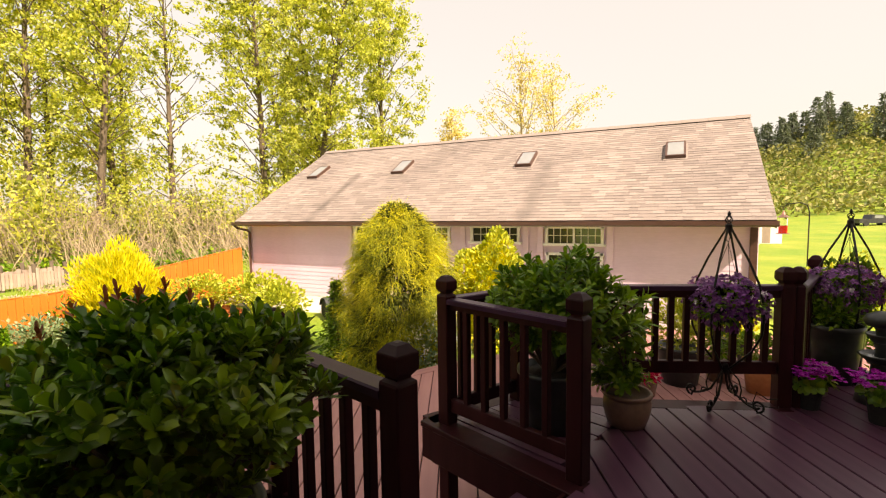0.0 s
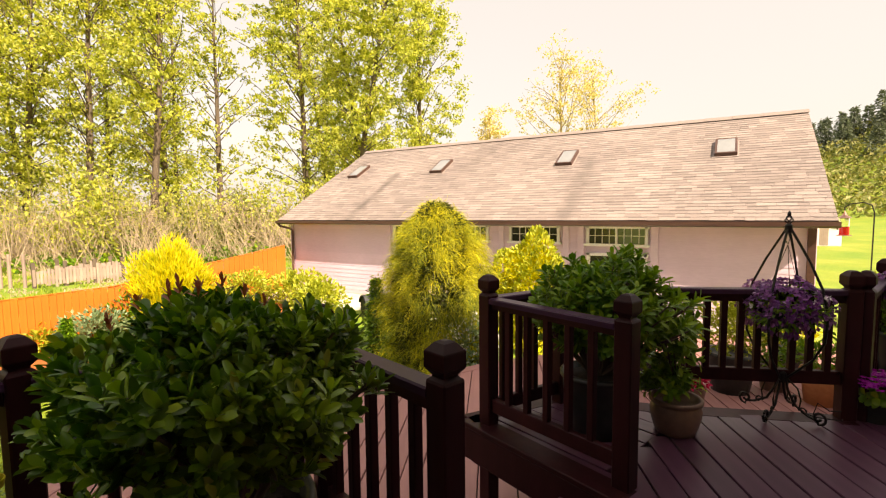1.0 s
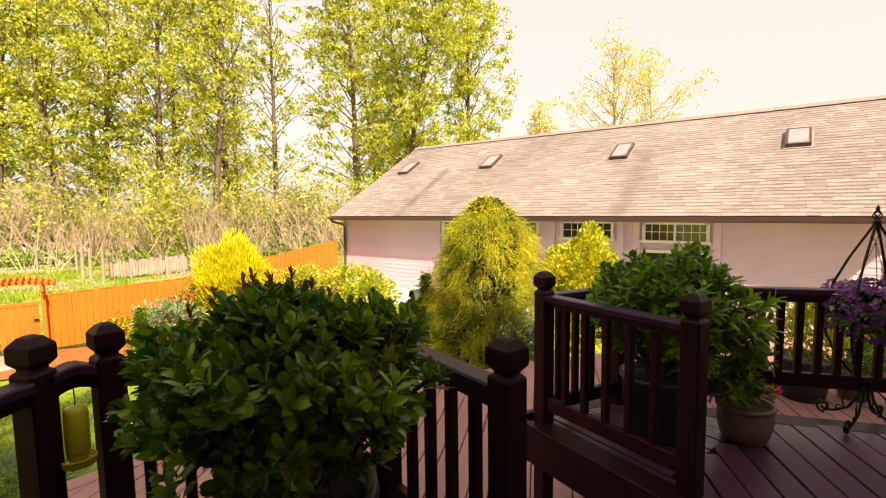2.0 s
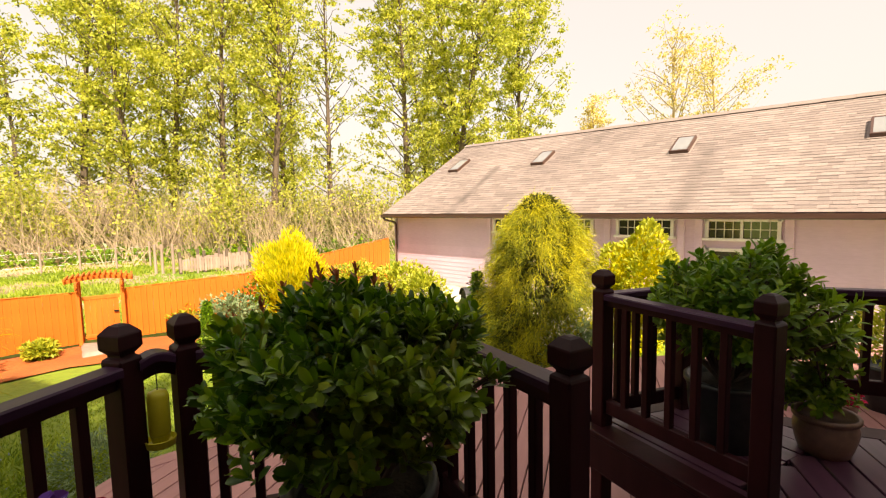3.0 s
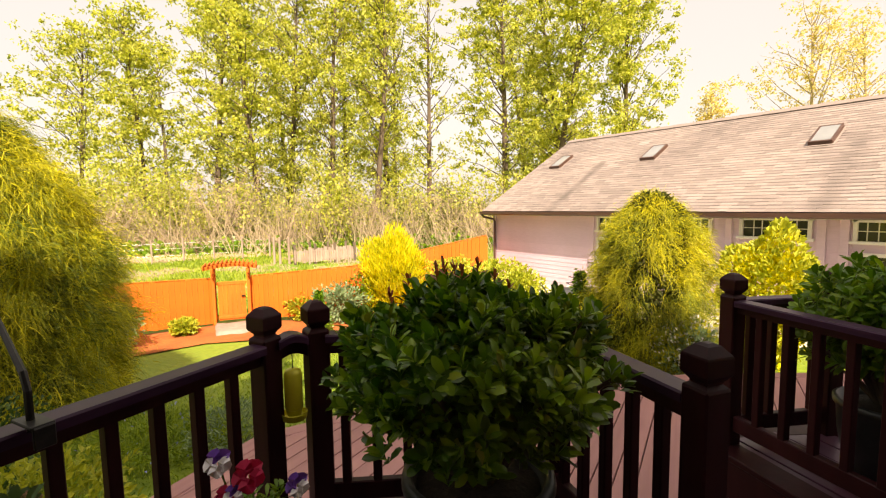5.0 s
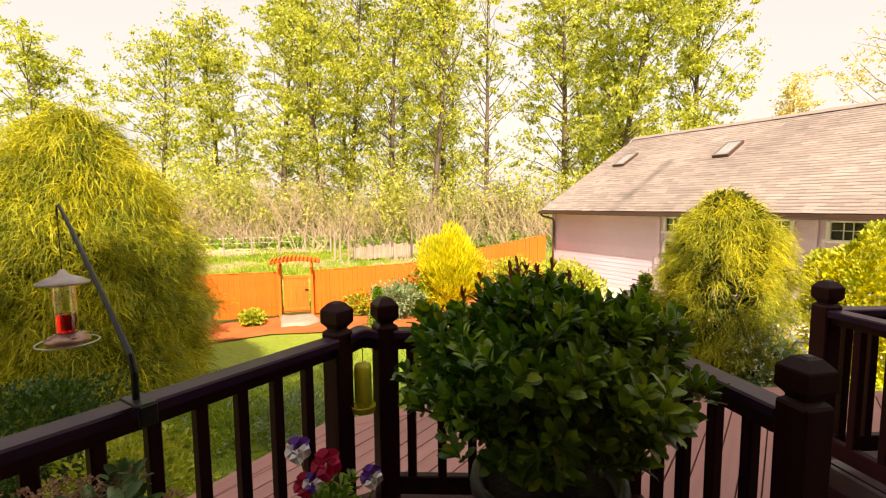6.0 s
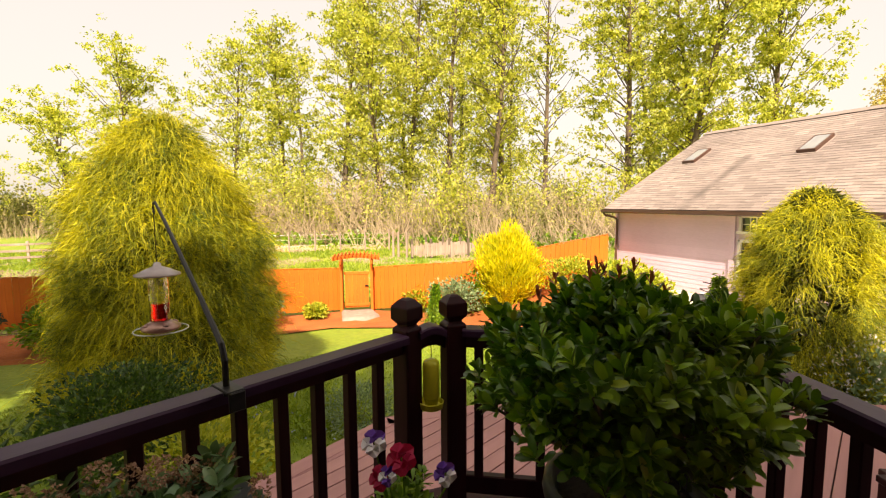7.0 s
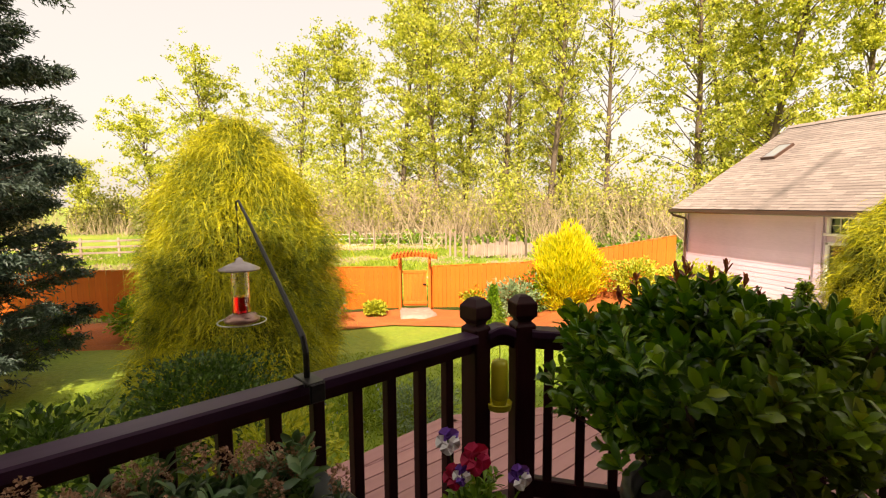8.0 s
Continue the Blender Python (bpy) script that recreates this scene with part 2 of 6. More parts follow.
def from_arrays(name, verts, faces, mat, parent=None, smooth=False):
    me = bpy.data.meshes.new(name)
    me.from_pydata([tuple(v) for v in verts] if not isinstance(verts, np.ndarray) else verts.tolist(), [], faces if isinstance(faces, list) else faces.tolist())
    me.materials.append(mat)
    if smooth:
        me.polygons.foreach_set("use_smooth", [True] * len(me.polygons))
    ob = new(name, me)
    ob.parent = parent
    return ob


def part(name, bm, mat, parent=None, label="", smooth=False):
    me = bpy.data.meshes.new(name)
    bmesh.ops.recalc_face_normals(bm, faces=bm.faces)
    bm.to_mesh(me)
    bm.free()
    me.materials.append(mat)
    if smooth:
        me.polygons.foreach_set("use_smooth", [True] * len(me.polygons))
    ob = new(name, me)
    ob.parent = parent
    return tagged(ob, label)


def piece(name, me, m, parent):
    """One more object on a shared mesh."""
    ob = new(name, me)
    ob.parent = parent
    ob.matrix_basis = m
    return ob


def thing(name, label, category, m=None, group="", kind=""):
    ob = new(name)
    ob.matrix_basis = m or Matrix()
    return tagged(ob, label, category, group, kind)


def box(bm, c, s, turn=0.0, bevel=0.0, m=None):
    r = bmesh.ops.create_cube(bm, size=1.0, matrix=Matrix.Translation(c) @ Matrix.Rotation(radians(turn), 4, "Z") @ Matrix.Diagonal((*s, 1)))
    vs = r["verts"]
    if bevel:
        es = list({e for v in vs for e in v.link_edges})
        vs = [v for v in bmesh.ops.bevel(bm, geom=es, offset=bevel, segments=1, affect="EDGES")["verts"]]
    if m is not None:
        bmesh.ops.transform(bm, matrix=m, verts=list({v for v in vs}))
    return bm


def block(c, s, turn=0.0, bevel=0.0):
    return box(bmesh.new(), c, s, turn, bevel)


def loft(bm, rings, cap=True):
    """Joins rings of equal count."""
    vs = [[bm.verts.new(p) for p in r] for r in rings]
    k = len(rings[0])
    for a, b in zip(vs, vs[1:]):
        for i in range(k):
            bm.faces.new((a[i], a[(i + 1) % k], b[(i + 1) % k], b[i]))
    if cap:
        bm.faces.new(vs[0][::-1])
        bm.faces.new(vs[-1])
    return bm


def tube(bm, pts, radii, k=6):
    pts = [Vector(p) for p in pts]
    if isinstance(radii, (int, float)):
        radii = [radii] * len(pts)
    rings, up = [], Vector((0.3, 0.2, 0.93))
    for i, p in enumerate(pts):
        d = (pts[min(i + 1, len(pts) - 1)] - pts[max(i - 1, 0)]).normalized()
        a = d.cross(up)
        a = (a if a.length > 0.05 else d.cross(Vector((1, 0, 0)))).normalized()
        b = d.cross(a)
        rings.append([p + (a * math.cos(2 * math.pi * j / k) + b * math.sin(2 * math.pi * j / k)) * radii[i] for j in range(k)])
    return loft(bm, rings)


def turned(profile, k=24, bm=None, c=(0, 0, 0)):
    """A turned form from (radius, height) pairs."""
    bm = bm or bmesh.new()
    return loft(bm, [[(c[0] + r * math.cos(2 * math.pi * j / k), c[1] + r * math.sin(2 * math.pi * j / k), c[2] + z) for j in range(k)] for r, z in profile])


def squared(profile, bm=None):
    bm = bm or bmesh.new()
    return loft(bm, [[(-h, -h, z), (h, -h, z), (h, h, z), (-h, h, z)] for h, z in profile])


def unit(v):
    return v / np.maximum(np.linalg.norm(v, axis=1, keepdims=True), 1e-6)


def leaves(name, at, way, size, wide, mat, parent, rng, fold=0.25, curl=0.15):
    """Many folded leaves: each starts at 'at' and grows along 'way'; size and width in metres."""
    n = len(at)
    way = unit(way)
    side = unit(np.cross(way, unit(rng.normal(size=(n, 3)) * 0.6 + np.array([0, 0, 1.0]))))
    up = np.cross(side, way)
    size = np.broadcast_to(np.asarray(size, float), (n,))[:, None]
    wide = np.broadcast_to(np.asarray(wide, float), (n,))[:, None]
    mid = at + way * size * 0.5
    v = np.stack([at, mid + side * wide * 0.5 + up * wide * fold, at + way * size - up * size * curl, mid - side * wide * 0.5 + up * wide * fold], 1).reshape(-1, 3)
    k = np.arange(n)[:, None] * 4
    f = np.concatenate([k + np.array([[0, 1, 2]]), k + np.array([[0, 2, 3]])])
    return from_arrays(name, v, f, mat, parent)


def strands(name, at, way, size, wide, mat, parent, rng, droop=0.5, steps=3):
    """Thin hanging threads: each bends down along its length."""
    n = len(at)
    way = unit(way)
    size = np.broadcast_to(np.asarray(size, float), (n,))[:, None]
    side = unit(np.cross(way, unit(rng.normal(size=(n, 3)))))
    rows, p, d = [], at.copy(), way.copy()
    for s in range(steps + 1):
        w = wide * (1 - s / (steps + 0.3))
        rows += [p - side * w / 2, p + side * w / 2]
        d = unit(d + np.array([0, 0, -droop]) / steps + rng.normal(size=(n, 3)) * 0.12)
        p = p + d * size / steps
    v = np.stack(rows, 1).reshape(-1, 3)
    k = np.arange(n)[:, None] * (2 * steps + 2)
    f = np.concatenate([k + np.array([[2 * s, 2 * s + 1, 2 * s + 3, 2 * s + 2]]) for s in range(steps)])
    return from_arrays(name, v, f, mat, parent)


def ball_points(rng, n, r, shell=0.55):
    """Points in a lumpy ellipsoid, more of them near its outside; also their outward ways."""
    d = unit(rng.normal(size=(n, 3)))
    lump = 1 + 0.14 * np.sin(d[:, 0] * 5 + 1) * np.cos(d[:, 1] * 4) + 0.1 * np.sin(d[:, 2] * 6 + d[:, 0] * 3)
    k = (shell + (1 - shell) * rng.random(n)) * lump
    return d * np.array(r) * k[:, None], d


def ground_z(x, y):
    d = math.hypot(x + 0.5, y - 2.5)
    k = min(max((d - 5.0) / 9.0, 0.0), 1.0)
    z = -1.25 - 0.8 * (k * k * (3 - 2 * k)) - 0.25 * min(max((d - 18) / 25, 0), 1)
    b = math.hypot(max(-11.8 - x, x - 1.4, 0), max(9.6 - y, y - 17.8, 0))
    q = min(max(1 - (b - 0.6) / 3.8, 0.0), 1.0)
    z += (-1.0 - z) * q * q * (3 - 2 * q)
    z += 34 * math.exp(-((x - 72) ** 2 + (y - 205) ** 2) / (2 * 46 ** 2))
    if d > 60:
        z += 0.25 * math.sin(x * 0.05) * math.sin(y * 0.043)
    return z

# ---- ground ----


def ground_sheet():
    ring = [0, 2, 4, 5, 6, 7, 8, 9, 10, 11, 12, 13, 14, 16, 18, 21, 25, 30, 36, 44, 54, 66, 80, 95, 112, 130, 150, 175, 205, 240, 290, 360, 460, 620, 900, 1400]
    k = 128
    vs, fs = [], []
    for r in ring[1:]:
        for j in range(k):
            a = 2 * math.pi * j / k
            x, y = -2 + r * math.cos(a), 3 + r * math.sin(a)
            vs.append((x, y, ground_z(x, y)))
    for i in range(len(ring) - 2):
        for j in range(k):
            a, b = i * k + j, i * k + (j + 1) % k
            fs.append((a, b, b + k, a + k))
    fs.append(tuple(range(k)))
    ob = from_arrays("ground", vs, fs, GRASS, None, True)
    return tagged(ob, "sunlit green lawn and rough field grass sloping away", "ground", "", "structure")


ground_sheet()


def patch(name, outline, mat, label, lift=0.02, grid=0.5, kind="structure"):
    """A bed that lies on the ground: an outline filled by a fan of rings."""
    cx, cy = sum(p[0] for p in outline) / len(outline), sum(p[1] for p in outline) / len(outline)
    pts = []
    for (x0, y0), (x1, y1) in zip(outline, outline[1:] + outline[:1]):
        m = max(1, int(math.hypot(x1 - x0, y1 - y0) / grid))
        pts += [(x0 + (x1 - x0) * i / m, y0 + (y1 - y0) * i / m) for i in range(m)]
    vs, fs, n, rings = [], [], len(pts), 6
    for r in range(rings + 1):
        q = r / rings
        for i, (x, y) in enumerate(pts):
            w = 0.12 * noise.noise((x * 1.5, y * 1.5, 3.0)) if r == rings else 0
            px, py = cx + (x - cx) * (q + w * 0.3), cy + (y - cy) * (q + w * 0.3)
            vs.append((px, py, ground_z(px, py) + lift * (1 if r < rings else 0) - (0.03 if r == rings else 0) + 0.03 * noise.noise((px * 3, py * 3, 0))))
    for r in range(rings):
        for i in range(n):
            a, b = r * n + i, r * n + (i + 1) % n
            fs.append((a, b, b + n, a + n))
    return tagged(from_arrays(name, vs, fs, mat, None, True), label, name.replace("_", " "), "", kind)


patch("mulch_bed", [(-16.2, -9), (-13.6, -8.5), (-12.6, -5), (-13.2, -1.5), (-13.0, 1.2), (-12.6, 3.0), (-10.6, 4.6), (-9.4, 6.6), (-8.6, 9.0), (-11.6, 9.8), (-13.2, 6.0), (-15.0, 3.2), (-15.3, 1.0)], MULCH, "reddish bark mulch bed along the stained cedar fence", 0.035)
patch("gravel_strip", [(-12.0, 8.4), (-6.4, 8.4), (-1.0, 8.6), (1.6, 8.8), (1.6, 9.95), (-12, 9.95)], GRAVEL, "pale gravel apron along the wall of the outbuilding", 0.05)

patch("dry_grass", [(-47, -4), (-38, -4), (-36.4, 4), (-35, 12), (-38, 15), (-43, 8)], DRYGRASS, "strip of dry tan grass across the pasture", 0.06, 2.0)

# ---- outbuilding ----
XL, XR, YE, ZE, YR, ZR = -11.8, 1.4, 9.6, 1.12, 13.78, 3.54
YW = 10.0
SLOPE = math.atan2(ZR - ZE, YR - YE)
UP = Vector((0, math.cos(SLOPE), math.sin(SLOPE)))
OUT = Vector((0, -math.sin(SLOPE), math.cos(SLOPE)))
WIN = [(-7.72, -6.62, 0.60, 0.98), (-6.08, -4.98, 0.60, 0.98), (-4.39, -3.27, 0.60, 0.98), (-2.64, -1.49, 0.59, 0.97)]
LOW = [(-7.72, -6.62, -0.62, 0.42), (-2.62, -1.5, -0.62, 0.40)]


def outbuilding():
    h = thing("outbuilding", "long pale pink workshop with weathered shingle roof and skylights", "building", pose(0, 0, 0))
    b = bmesh.new()
    zb = -1.35
    # wall core with real openings, built from bands between the openings
    holes = WIN + LOW
    xs = sorted({XL + 0.14, XR - 0.24} | {v for w in holes for v in w[:2]})
    zs = sorted({zb, ZE - 0.06} | {v for w in holes for v in w[2:]})
    for x0, x1 in zip(xs, xs[1:]):
        for z0, z1 in zip(zs, zs[1:]):
            mx, mz = (x0 + x1) / 2, (z0 + z1) / 2
            if not any(w[0] < mx < w[1] and w[2] < mz < w[3] for w in holes):
                box(b, (mx, YW + 0.1, mz), (x1 - x0, 0.16, z1 - z0))
    part("wall", b, SIDING, h)
    far = 2 * YR - YW
    part("wall", block(((XL + XR) / 2 - 0.05, far, (zb + ZE) / 2), (XR - XL - 0.4, 0.16, ZE - zb)), SIDING, h)
    for x in (XL + 0.22, XR - 0.32):
        g = bmesh.new()
        v = [g.verts.new(p) for p in ((x, YW + 0.18, zb), (x, far - 0.08, zb), (x, far - 0.08, ZE), (x, YR, ZR - 0.12), (x, YW + 0.18, ZE))]
        f = g.faces.new(v)
        r = bmesh.ops.extrude_face_region(g, geom=[f])
        bmesh.ops.translate(g, vec=(0.14, 0, 0), verts=[q for q in r["geom"] if isinstance(q, bmesh.types.BMVert)])
        part("gable_wall", g, SIDING, h)
    # roof planes
    for s in (0, 1):
        g = bmesh.new()
        ln = (YR - YE) / math.cos(SLOPE)
        m = Matrix(((1, 0, 0, 0), (0, UP.y, OUT.y, YE), (0, UP.z, OUT.z, ZE), (0, 0, 0, 1)))
        box(g, ((XL + XR) / 2, ln / 2, -0.05), (XR - XL, ln, 0.08), 0, 0, m)
        if s:
            bmesh.ops.transform(g, matrix=Matrix.Translation((0, 2 * YR, 0)) @ Matrix.Diagonal((1, -1, 1, 1)), verts=g.verts)
        part("roof", g, SHINGLE, h)
    # ridge caps
    k = int((XR - XL) / 0.3)
    cap = bmesh.new()
    loft(cap, [[(x, -0.14, -0.075), (x, 0, 0.015), (x, 0.14, -0.075), (x, 0.14, -0.085), (x, 0, 0.0), (x, -0.14, -0.085)] for x in (-0.155, 0.155)])
    cm = part("ridge_cap", cap, SHINGLE, h)
    cm.location = (XL + 0.16, YR, ZR + 0.03)
    for i in range(1, k):
        piece("ridge_cap", cm.data, pose(XL + 0.16 + i * 0.3, YR, ZR + 0.03 + 0.004 * (i % 2), 0, 0.6), h)
    part("fascia", block(((XL + XR) / 2, YE + 0.0, ZE - 0.085), (XR - XL + 0.02, 0.03, 0.095), 0, 0.004), FASCIA, h, "dark brown fascia board")
    g = bmesh.new()
    prof = [(-0.10, 0.0), (-0.10, -0.07), (-0.07, -0.10), (-0.02, -0.10), (-0.02, -0.09), (-0.065, -0.09), (-0.09, -0.065), (-0.09, 0.0)]
    loft(g, [[(x, YE + a, ZE - 0.03 + c) for a, c in prof] for x in (XL - 0.02, XR + 0.02)])
    part("gutter", g, FASCIA, h, "dark brown metal gutter")
    part("soffit", block(((XL + XR) / 2, (YE + YW) / 2 + 0.02, ZE - 0.13), (XR - XL - 0.02, YW - YE - 0.02, 0.02)), TRIMW, h)
    for x in (XL + 0.012, XR - 0.012):
        g = bmesh.new()
        for sgn in (1, -1):
            a, c = (YE, ZE), (YR, ZR)
            q = [(a[0], a[1] - 0.16), (c[0], c[1] - 0.16), (c[0], c[1] - 0.02), (a[0], a[1] - 0.02)]
            if sgn < 0:
                q = [(2 * YR - y, z) for y, z in q]
            loft(g, [[(x - 0.012, y, z) for y, z in q], [(x + 0.012, y, z) for y, z in q]])
        part("rake_board", g, FASCIA, h, "dark brown rake board")
    g = bmesh.new()
    tube(g, [(XL + 0.04, YE - 0.05, ZE - 0.12), (XL + 0.06, YE + 0.02, ZE - 0.2), (XL + 0.18, YW - 0.1, ZE - 0.28), (XL + 0.2, YW - 0.05, ZE - 0.34), (XL + 0.2, YW - 0.05, zb)], 0.035, 8)
    part("downspout", g, FASCIA, h)
    part("corner_board", block((XR - 0.28, YW - 0.025, (zb + ZE) / 2 - 0.05), (0.12, 0.05, ZE - zb - 0.2), 0, 0.006), FASCIA, h, "dark red-brown corner board")
    part("corner_board", block((XL + 0.16, YW - 0.02, (zb + ZE) / 2 - 0.05), (0.1, 0.04, ZE - zb - 0.2), 0, 0.006), SIDING, h)
    for x in (-4.62, -3.1, -2.78, -1.34, -7.9, -6.45):
        part("trim_board", block((x, YW - 0.02, (zb + ZE) / 2 - 0.05), (0.13, 0.035, ZE - zb - 0.2), 0, 0.004), SIDING, h)
    # windows
    for i, (x0, x1, z0, z1) in enumerate(WIN + LOW):
        w = thing("window", "", "", pose((x0 + x1) / 2, YW, (z0 + z1) / 2))
        w.parent = h
        W, H = x1 - x0, z1 - z0
        for n, c, s in (("frame", (0, -0.015, H / 2 - 0.01), (W + 0.1, 0.06, 0.06)), ("sill", (0, -0.03, -H / 2), (W + 0.14, 0.09, 0.05)),
                        ("frame", (-W / 2, -0.015, 0), (0.06, 0.06, H + 0.04)), ("frame", (W / 2, -0.015, 0), (0.06, 0.06, H + 0.04)), ("frame", (0, 0.0, 0), (0.045, 0.05, H - 0.02))):
            part(n, block(c, s, 0, 0.004), TRIMW, w)
        for sx in (-1, 1):
            part("pane", block((sx * W / 4, 0.04, 0), (W / 2 - 0.05, 0.012, H - 0.06)), PANE, w)
            for c in () if i > 3 else (-1, 0, 1) if W > 1.12 else (-0.5, 0.5):
                part("muntin", block((sx * W / 4 + c * W / 8, 0.02, 0), (0.014, 0.02, H - 0.06)), TRIMW, w)
            if i < 4:
                part("muntin", block((sx * W / 4, 0.022, 0), (W / 2 - 0.05, 0.016, 0.014)), TRIMW, w)
        part("room_back", block((0, 0.6, 0), (W + 0.4, 0.03, H + 0.3)), FASCIA, w)
    # skylights
    for x in (-0.2, -3.74, -7.56, -10.8):
        s = thing("skylight", "", "", Matrix.Translation(Vector((x, 11.87, ZE + (11.87 - YE) * math.tan(SLOPE)))) @ Matrix.Rotation(SLOPE, 4, "X"))
        s.parent = h
        L = 0.76
        for c, d in (((0, 0.02, 0.045), (0.42, 0.05, 0.10)), ((0, L, 0.045), (0.42, 0.05, 0.10)), ((-0.19, L / 2, 0.045), (0.05, L - 0.03, 0.095)), ((0.19, L / 2, 0.045), (0.05, L - 0.03, 0.095))):
            part("curb", block(c, d, 0, 0.006), FASCIA, s)
        part("glazing", block((0, L / 2, 0.085), (0.335, L - 0.06, 0.012)), SKYPANE, s)
        part("flashing", block((0, L / 2, 0.008), (0.50, L + 0.1, 0.01)), SHINGLE, s)
    return h


shop = outbuilding()


def shingle_rows():
    """Courses of tabs on the visible roof plane."""
    rng = random.Random(5)
    ln = (YR - YE) / math.cos(SLOPE)
    vs, fs, bv, bf = [], [], [], []
    expo = 0.125
    for r in range(int(ln / expo)):
        d0 = r * expo - 0.02
        x = XL - rng.random() * 0.3
        while x < XR:
            w = rng.choice((0.16, 0.22, 0.3, 0.34))
            x0, x1 = max(x, XL), min(x + w - 0.006, XR)
            x += w
            if x1 - x0 < 0.03:
                continue
            t = 0.008 + rng.random() * 0.004
            lo = d0 + rng.uniform(-0.008, 0.008)
            c = len(vs)
            for xx, dd, hh in ((x0, lo, 0), (x1, lo, 0), (x0, lo, t), (x1, lo, t), (x0, d0 + expo + 0.02, 0.002), (x1, d0 + expo + 0.02, 0.002)):
                p = Vector((xx, YE, ZE)) + UP * dd + OUT * (hh - 0.008)
                vs.append(p)
            fs += [(c, c + 1, c + 3, c + 2), (c + 2, c + 3, c + 5, c + 4)]
            if rng.random() < 0.6:  # a dark band across the tab, above the butt of the next course
                c = len(bv)
                bw = rng.uniform(0.016, 0.034)
                for xx, dd in ((x0, d0 + expo - bw), (x1, d0 + expo - bw), (x1, d0 + expo + 0.004), (x0, d0 + expo + 0.004)):
                    bv.append(Vector((xx, YE, ZE)) + UP * dd + OUT * (0.0035 + t * 0.2 - 0.004))
                bf.append((c, c + 1, c + 2, c + 3))
    tagged(from_arrays("shingle_band", bv, bf, SHINGLE_BAND, shop), "", "", "", "stuff")
    ob = from_arrays("shingle", vs, fs, SHINGLE, shop)
    return tagged(ob, "", "", "", "stuff")


shingle_rows()


def siding_boards():
    """Lap boards on the wall, cut round the openings."""
    z, zb = ZE - 0.16, -1.3
    holes = [(a - 0.05, b + 0.05, c - 0.06, d + 0.05) for a, b, c, d in WIN + LOW]
    while z > zb:
        lo = z - 0.115
        cuts = sorted((a, b) for a, b, c, d in holes if c < z - 0.03 and d > lo + 0.03)
        x = XL + 0.22
        for a, b in cuts + [(XR - 0.34, None)]:
            if a - x > 0.05:
                g = bmesh.new()
                loft(g, [[(q, YW + 0.02, lo), (q, YW + 0.003, lo), (q, YW + 0.012, z + 0.015), (q, YW + 0.02, z + 0.015)] for q in (x, a)])
                part("siding_board", g, SIDING, shop)
            x = b
        z = lo


siding_boards()

# ---- decks ----
POST_PROFILE = [(0.045, 0.0), (0.045, 0.811), (0.040, 0.819), (0.029, 0.828), (0.029, 0.834), (0.0435, 0.852), (0.0465, 0.858), (0.0465, 0.904), (0.0445, 0.910), (0.024, 0.935), (0.012, 0.941), (0.002, 0.942)]


def post_mesh(name="post_shared", low=0.0):
    b = squared([(0.045, low)] + POST_PROFILE[1:])
    bmesh.ops.bevel(b, geom=[e for e in b.edges if abs(e.verts[0].co.z - e.verts[1].co.z) > 0.02 and min(v.co.z for v in e.verts) >= low and max(v.co.z for v in e.verts) < 0.815], offset=0.006, segments=1, affect="EDGES")
    bmesh.ops.recalc_face_normals(b, faces=b.faces)
    me = bpy.data.meshes.new(name)
    b.to_mesh(me)
    b.free()
    me.materials.append(STAIN)
    return me


POST = post_mesh("post", 0.0)
POST_LONG = post_mesh("post_long", -0.75)
bal = block((0, 0, 0.435), (0.038, 0.038, 0.65), 0, 0.004)
BALUSTER = bpy.data.meshes.new("baluster")
bal.to_mesh(BALUSTER)
bal.free()
BALUSTER.materials.append(STAIN)


